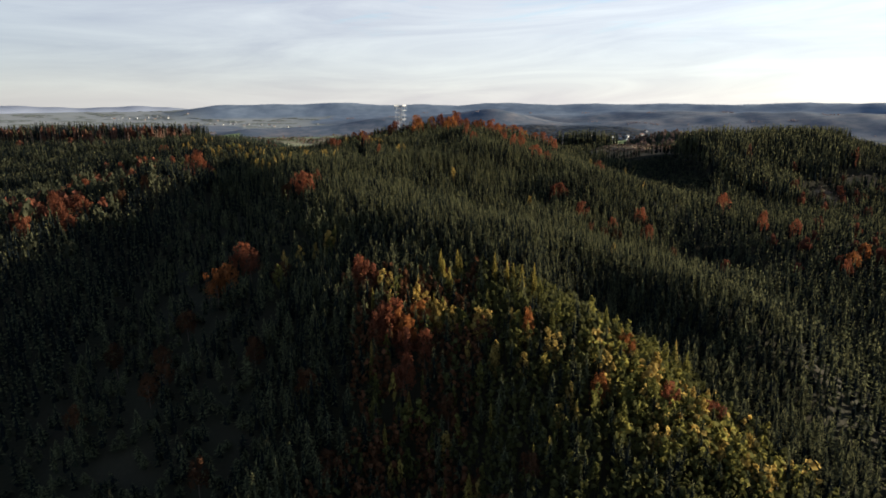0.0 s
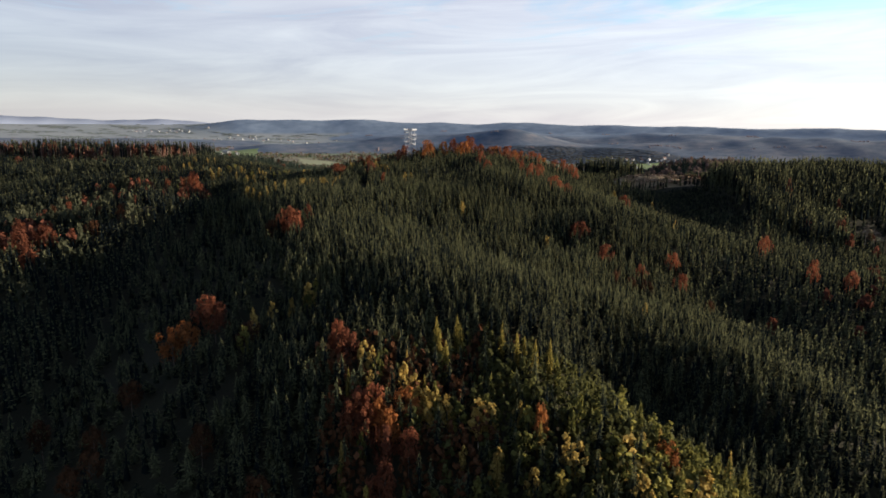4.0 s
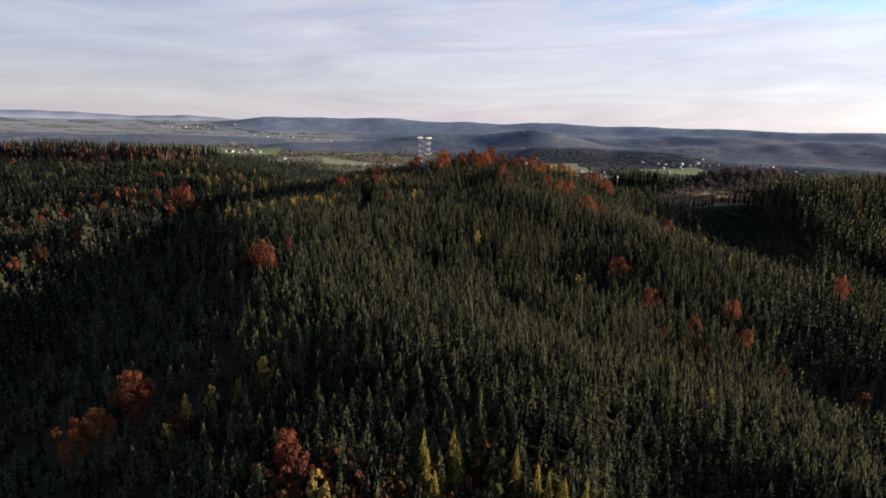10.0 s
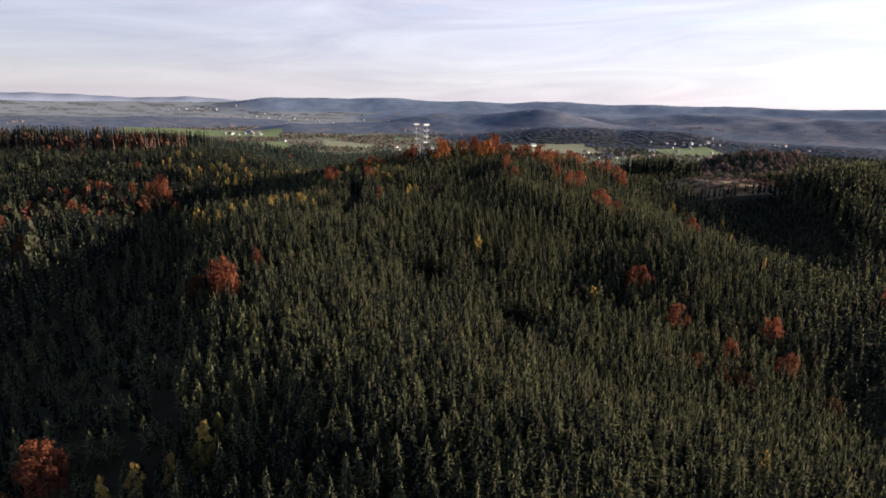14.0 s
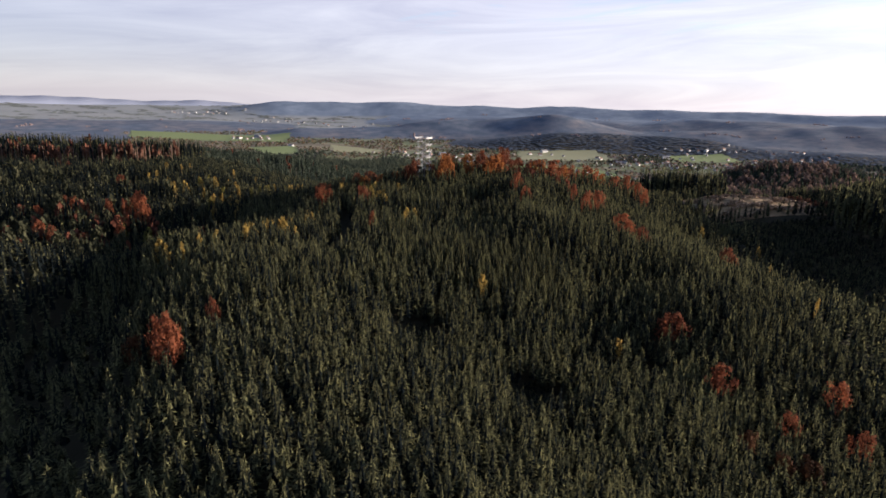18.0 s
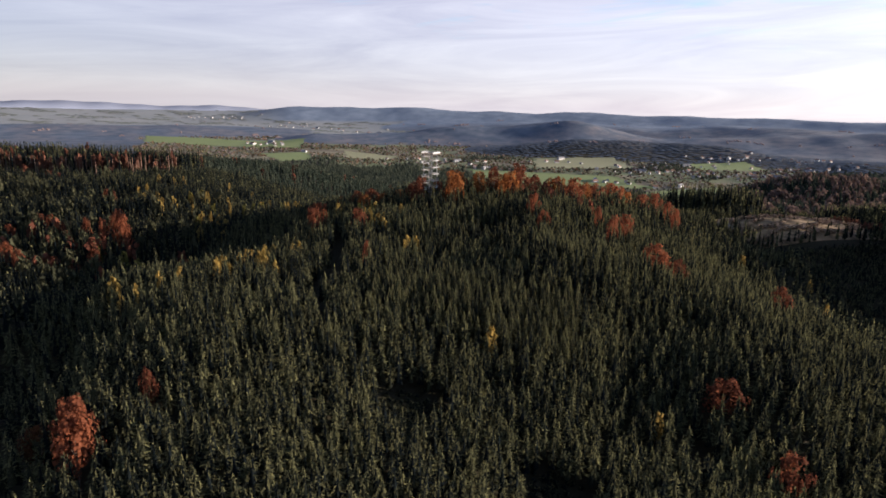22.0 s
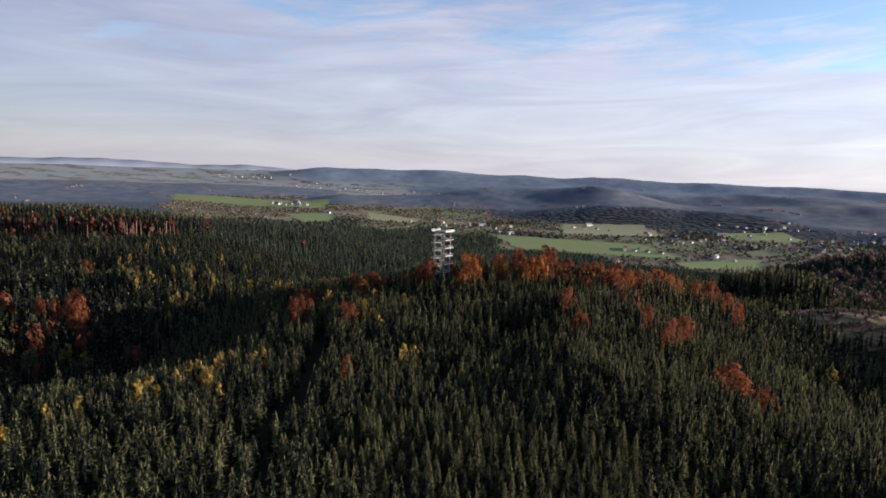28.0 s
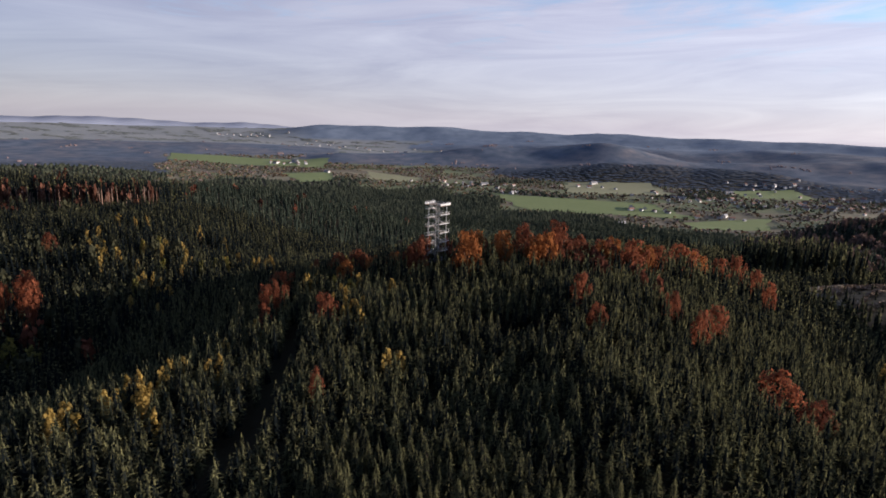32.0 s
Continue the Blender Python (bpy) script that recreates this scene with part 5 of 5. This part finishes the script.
for side in (-1, 1):
    wing = slab("platform_wing", (min(side * 2.9, side * PX), max(side * 2.9, side * PX), -PY, PY, top_z - 0.10, top_z + 0.12), tower, "deck")
    for j in range(10):
        y0 = -PY + j * 2 * PY / 10
        slab("parapet_board", (side * PX - 0.03, side * PX + 0.03, y0 + 0.02, y0 + 2 * PY / 10 - 0.02, top_z + 0.16, top_z + 0.95), wing, "white_steel", "white parapet panel")
    for yy in (-PY, 0.0, PY):
        bar("railing_post", (side * (PX - 0.08), yy, top_z), (side * (PX - 0.08), yy, top_z + 1.25), 0.05, wing)
    bar("hand_rail", (side * PX, -PY, top_z + 1.22), (side * PX, PY, top_z + 1.22), 0.05, wing)
    for zz in (0.5, 0.85, 1.2):
        bar("hand_rail", (-PX, side * 2.2, top_z + zz), (PX, side * 2.2, top_z + zz), 0.035, platform)
    for j in range(7):
        bar("railing_post", (-PX + j * PX / 3, side * 2.2, top_z), (-PX + j * PX / 3, side * 2.2, top_z + 1.2), 0.035, platform)
bar("mast", (-2.2, -0.8, top_z), (-2.2, -0.8, top_z + 2.4), 0.05, tower)

# ---- felling on the eastern slope ----
BRUSH = [leafy_shape(14, 900 + i, 4, 0.5, 1.0, 0.1, 1.0) for i in range(5)]
for cname, quad, heaps in (("clearing", CLEARING, 1300), ("small_clearing", SMALL_CLEARINGS[0], 220), ("meadow_clearing", SMALL_CLEARINGS[1], 60)):
    c = np.array(quad, float)

    def blend(u, v, i):
        return (1 - u) * (1 - v) * c[0, i] + u * (1 - v) * c[1, i] + u * v * c[2, i] + (1 - u) * v * c[3, i]

    u, v = np.meshgrid(np.linspace(0, 1, 40), np.linspace(0, 1, 30), indexing="ij")
    cx, cy = blend(u, v, 0), blend(u, v, 1)
    rise = np.minimum(1, 7 * np.minimum(np.minimum(u, 1 - u), np.minimum(v, 1 - v)))          # thins out to the edges
    cz = land(cx, cy) + 0.12 + 0.9 * rise + rise * 0.35 * wave(cx, cy, 5, 2.0) + rise * 0.5 * wave(cx, cy, 17, 4.0)
    clearing = new(cname, mesh_from(cname, np.stack((cx, cy, cz), -1), grid_tris(40, 30)[:, ::-1], "dry_grass", np.random.default_rng(4).random(cx.size)))
    tagged(clearing, "felled clearing with dry grass on the eastern slope", "clearing", kind="structure")
    pu, pv = rng.random(heaps), (np.floor(rng.random(heaps) * 9) + 0.5) / 9
    pv = np.clip(pv + 0.06 * np.sin(9 * pu + 40 * pv) + rng.normal(0, 0.012, heaps), 0.01, 0.99)          # raked into windrows
    brush = plant("felling_brushwood", BRUSH, blend(pu, pv, 0), blend(pu, pv, 1), rng.uniform(0.8, 2.4, heaps), rng.uniform(1.0, 3.4, heaps), "slash", rng.random(heaps), -1.3)
    if cname == "clearing":
        ru, rv = np.abs(rng.normal(0, 0.012, 260)), rng.random(260) * 0.62
        ru[130:], rv[130:] = rng.random(130), np.abs(rng.normal(0.01, 0.012, 130))
        rim = plant("brash_bank", BRUSH, blend(ru, rv, 0), blend(ru, rv, 1), rng.uniform(1.2, 2.6, 260), rng.uniform(1.4, 2.8, 260), "pale_slash", rng.random(260), -1.2)
        tagged(rim, "pale bank of cut branches along the upper edge of the clearing", "brushwood", kind="stuff")
        yu, yv = rng.random(110), 0.15 + 0.85 * rng.random(110)
        young = plant("clearing_spruces", MID, blend(yu, yv, 0), blend(yu, yv, 1), rng.uniform(1.5, 5.5, 110), rng.uniform(0.7, 1.5, 110), "spruce", rng.random(110) * 0.6, -0.6)
        tagged(young, "young spruces left standing on the felled slope", "saplings", kind="stuff")
    tagged(brush, "heaps of pale brushwood left after felling", "brushwood", kind="stuff")

# ---- villages ----


def house_pattern(roof, w, l, h):
    """A gabled house: walls, roof with eaves, chimney, windows."""
    ob = new("house")
    bm = bmesh.new()
    box(bm, -w / 2, w / 2, -l / 2, l / 2, -2.0, h)
    for sy in (-1, 1):
        vs = [bm.verts.new(p) for p in ((-w / 2, sy * l / 2, h), (w / 2, sy * l / 2, h), (0, sy * l / 2, h + w * 0.42))]
        bm.faces.new(vs)
    wall = part("wall", done(bm, "render", "wall"), ob)
    bm = bmesh.new()
    e, t = 0.6, 0.35
    prof = ((-w / 2 - e, h - e * 0.84), (0, h + w * 0.42), (w / 2 + e, h - e * 0.84), (w / 2 + e, h - e * 0.84 + t), (0, h + w * 0.42 + t), (-w / 2 - e, h - e * 0.84 + t))
    a = [bm.verts.new((x, -l / 2 - e, z)) for x, z in prof]
    b = [bm.verts.new((x, l / 2 + e, z)) for x, z in prof]
    bm.faces.new(a), bm.faces.new(b[::-1])
    for i in range(6):
        bm.faces.new((a[i], b[i], b[(i + 1) % 6], a[(i + 1) % 6]))
    bmesh.ops.recalc_face_normals(bm, faces=bm.faces[:])
    rf = part("roof", done(bm, roof, "roof"), ob)
    bm = bmesh.new()
    box(bm, w * 0.12, w * 0.12 + 0.8, l * 0.15, l * 0.15 + 0.8, h + w * 0.2, h + w * 0.42 + 1.3)
    part("chimney", done(bm, "roof", "chimney"), rf)
    for sx in (-1, 1):
        for yy in (-0.28, 0.28):
            bm = bmesh.new()
            box(bm, sx * w / 2 - 0.06, sx * w / 2 + 0.06, yy * l - 0.8, yy * l + 0.8, h * 0.4, h * 0.75)
            part("window", done(bm, "glass", "window"), wall)
    return tagged(ob, "white rendered village house with a gabled roof", "house", "houses in the valley")


HOUSES = [house_pattern(*p) for p in (("roof", 9, 13, 5.5), ("slate", 9, 11, 5), ("roof", 10, 18, 6), ("slate", 14, 34, 6))]
# villages: x, y, spread across and along, houses
VILLAGES = ((-1010, 2510, 90, 45, 12), (-800, 2260, 60, 30, 4), (-100, 1985, 40, 18, 5), (-230, 2160, 130, 60, 16), (260, 1815, 60, 22, 8), (470, 2040, 160, 90, 30), (720, 1990, 140, 90, 22), (170, 2230, 80, 40, 6), (180, 1600, 20, 15, 2),
            (-1900, 3950, 300, 120, 16), (-1300, 3700, 250, 120, 14), (-900, 3500, 260, 120, 10), (900, 2330, 140, 60, 10), (430, 1760, 60, 30, 5), (760, 2320, 120, 40, 16), (930, 2150, 90, 30, 18), (600, 2200, 120, 50, 10))
placed = 0
taken = []
for vx, vy, ax, ay, n in VILLAGES:
    for i in range(n):
        for attempt in range(20):
            x, y = vx + rb.gauss(0, 0.6) * ax, vy + rb.gauss(0, 0.6) * ay
            if all((x - p) ** 2 + (y - q) ** 2 > 24 ** 2 for p, q in taken):
                break
        taken.append((x, y))
        k = 3 if i == 0 else rb.randrange(3)
        m = pose(x, y, float(land(x, y)) + 0.3, 0, 0, rb.choice((20, 110, 65, -30)) + rb.gauss(0, 10))
        if placed < 4:
            HOUSES[placed].matrix_basis = m
        else:
            copy_thing(HOUSES[k], m).scale = [rb.uniform(0.6, 0.78)] * 3
        placed += 1
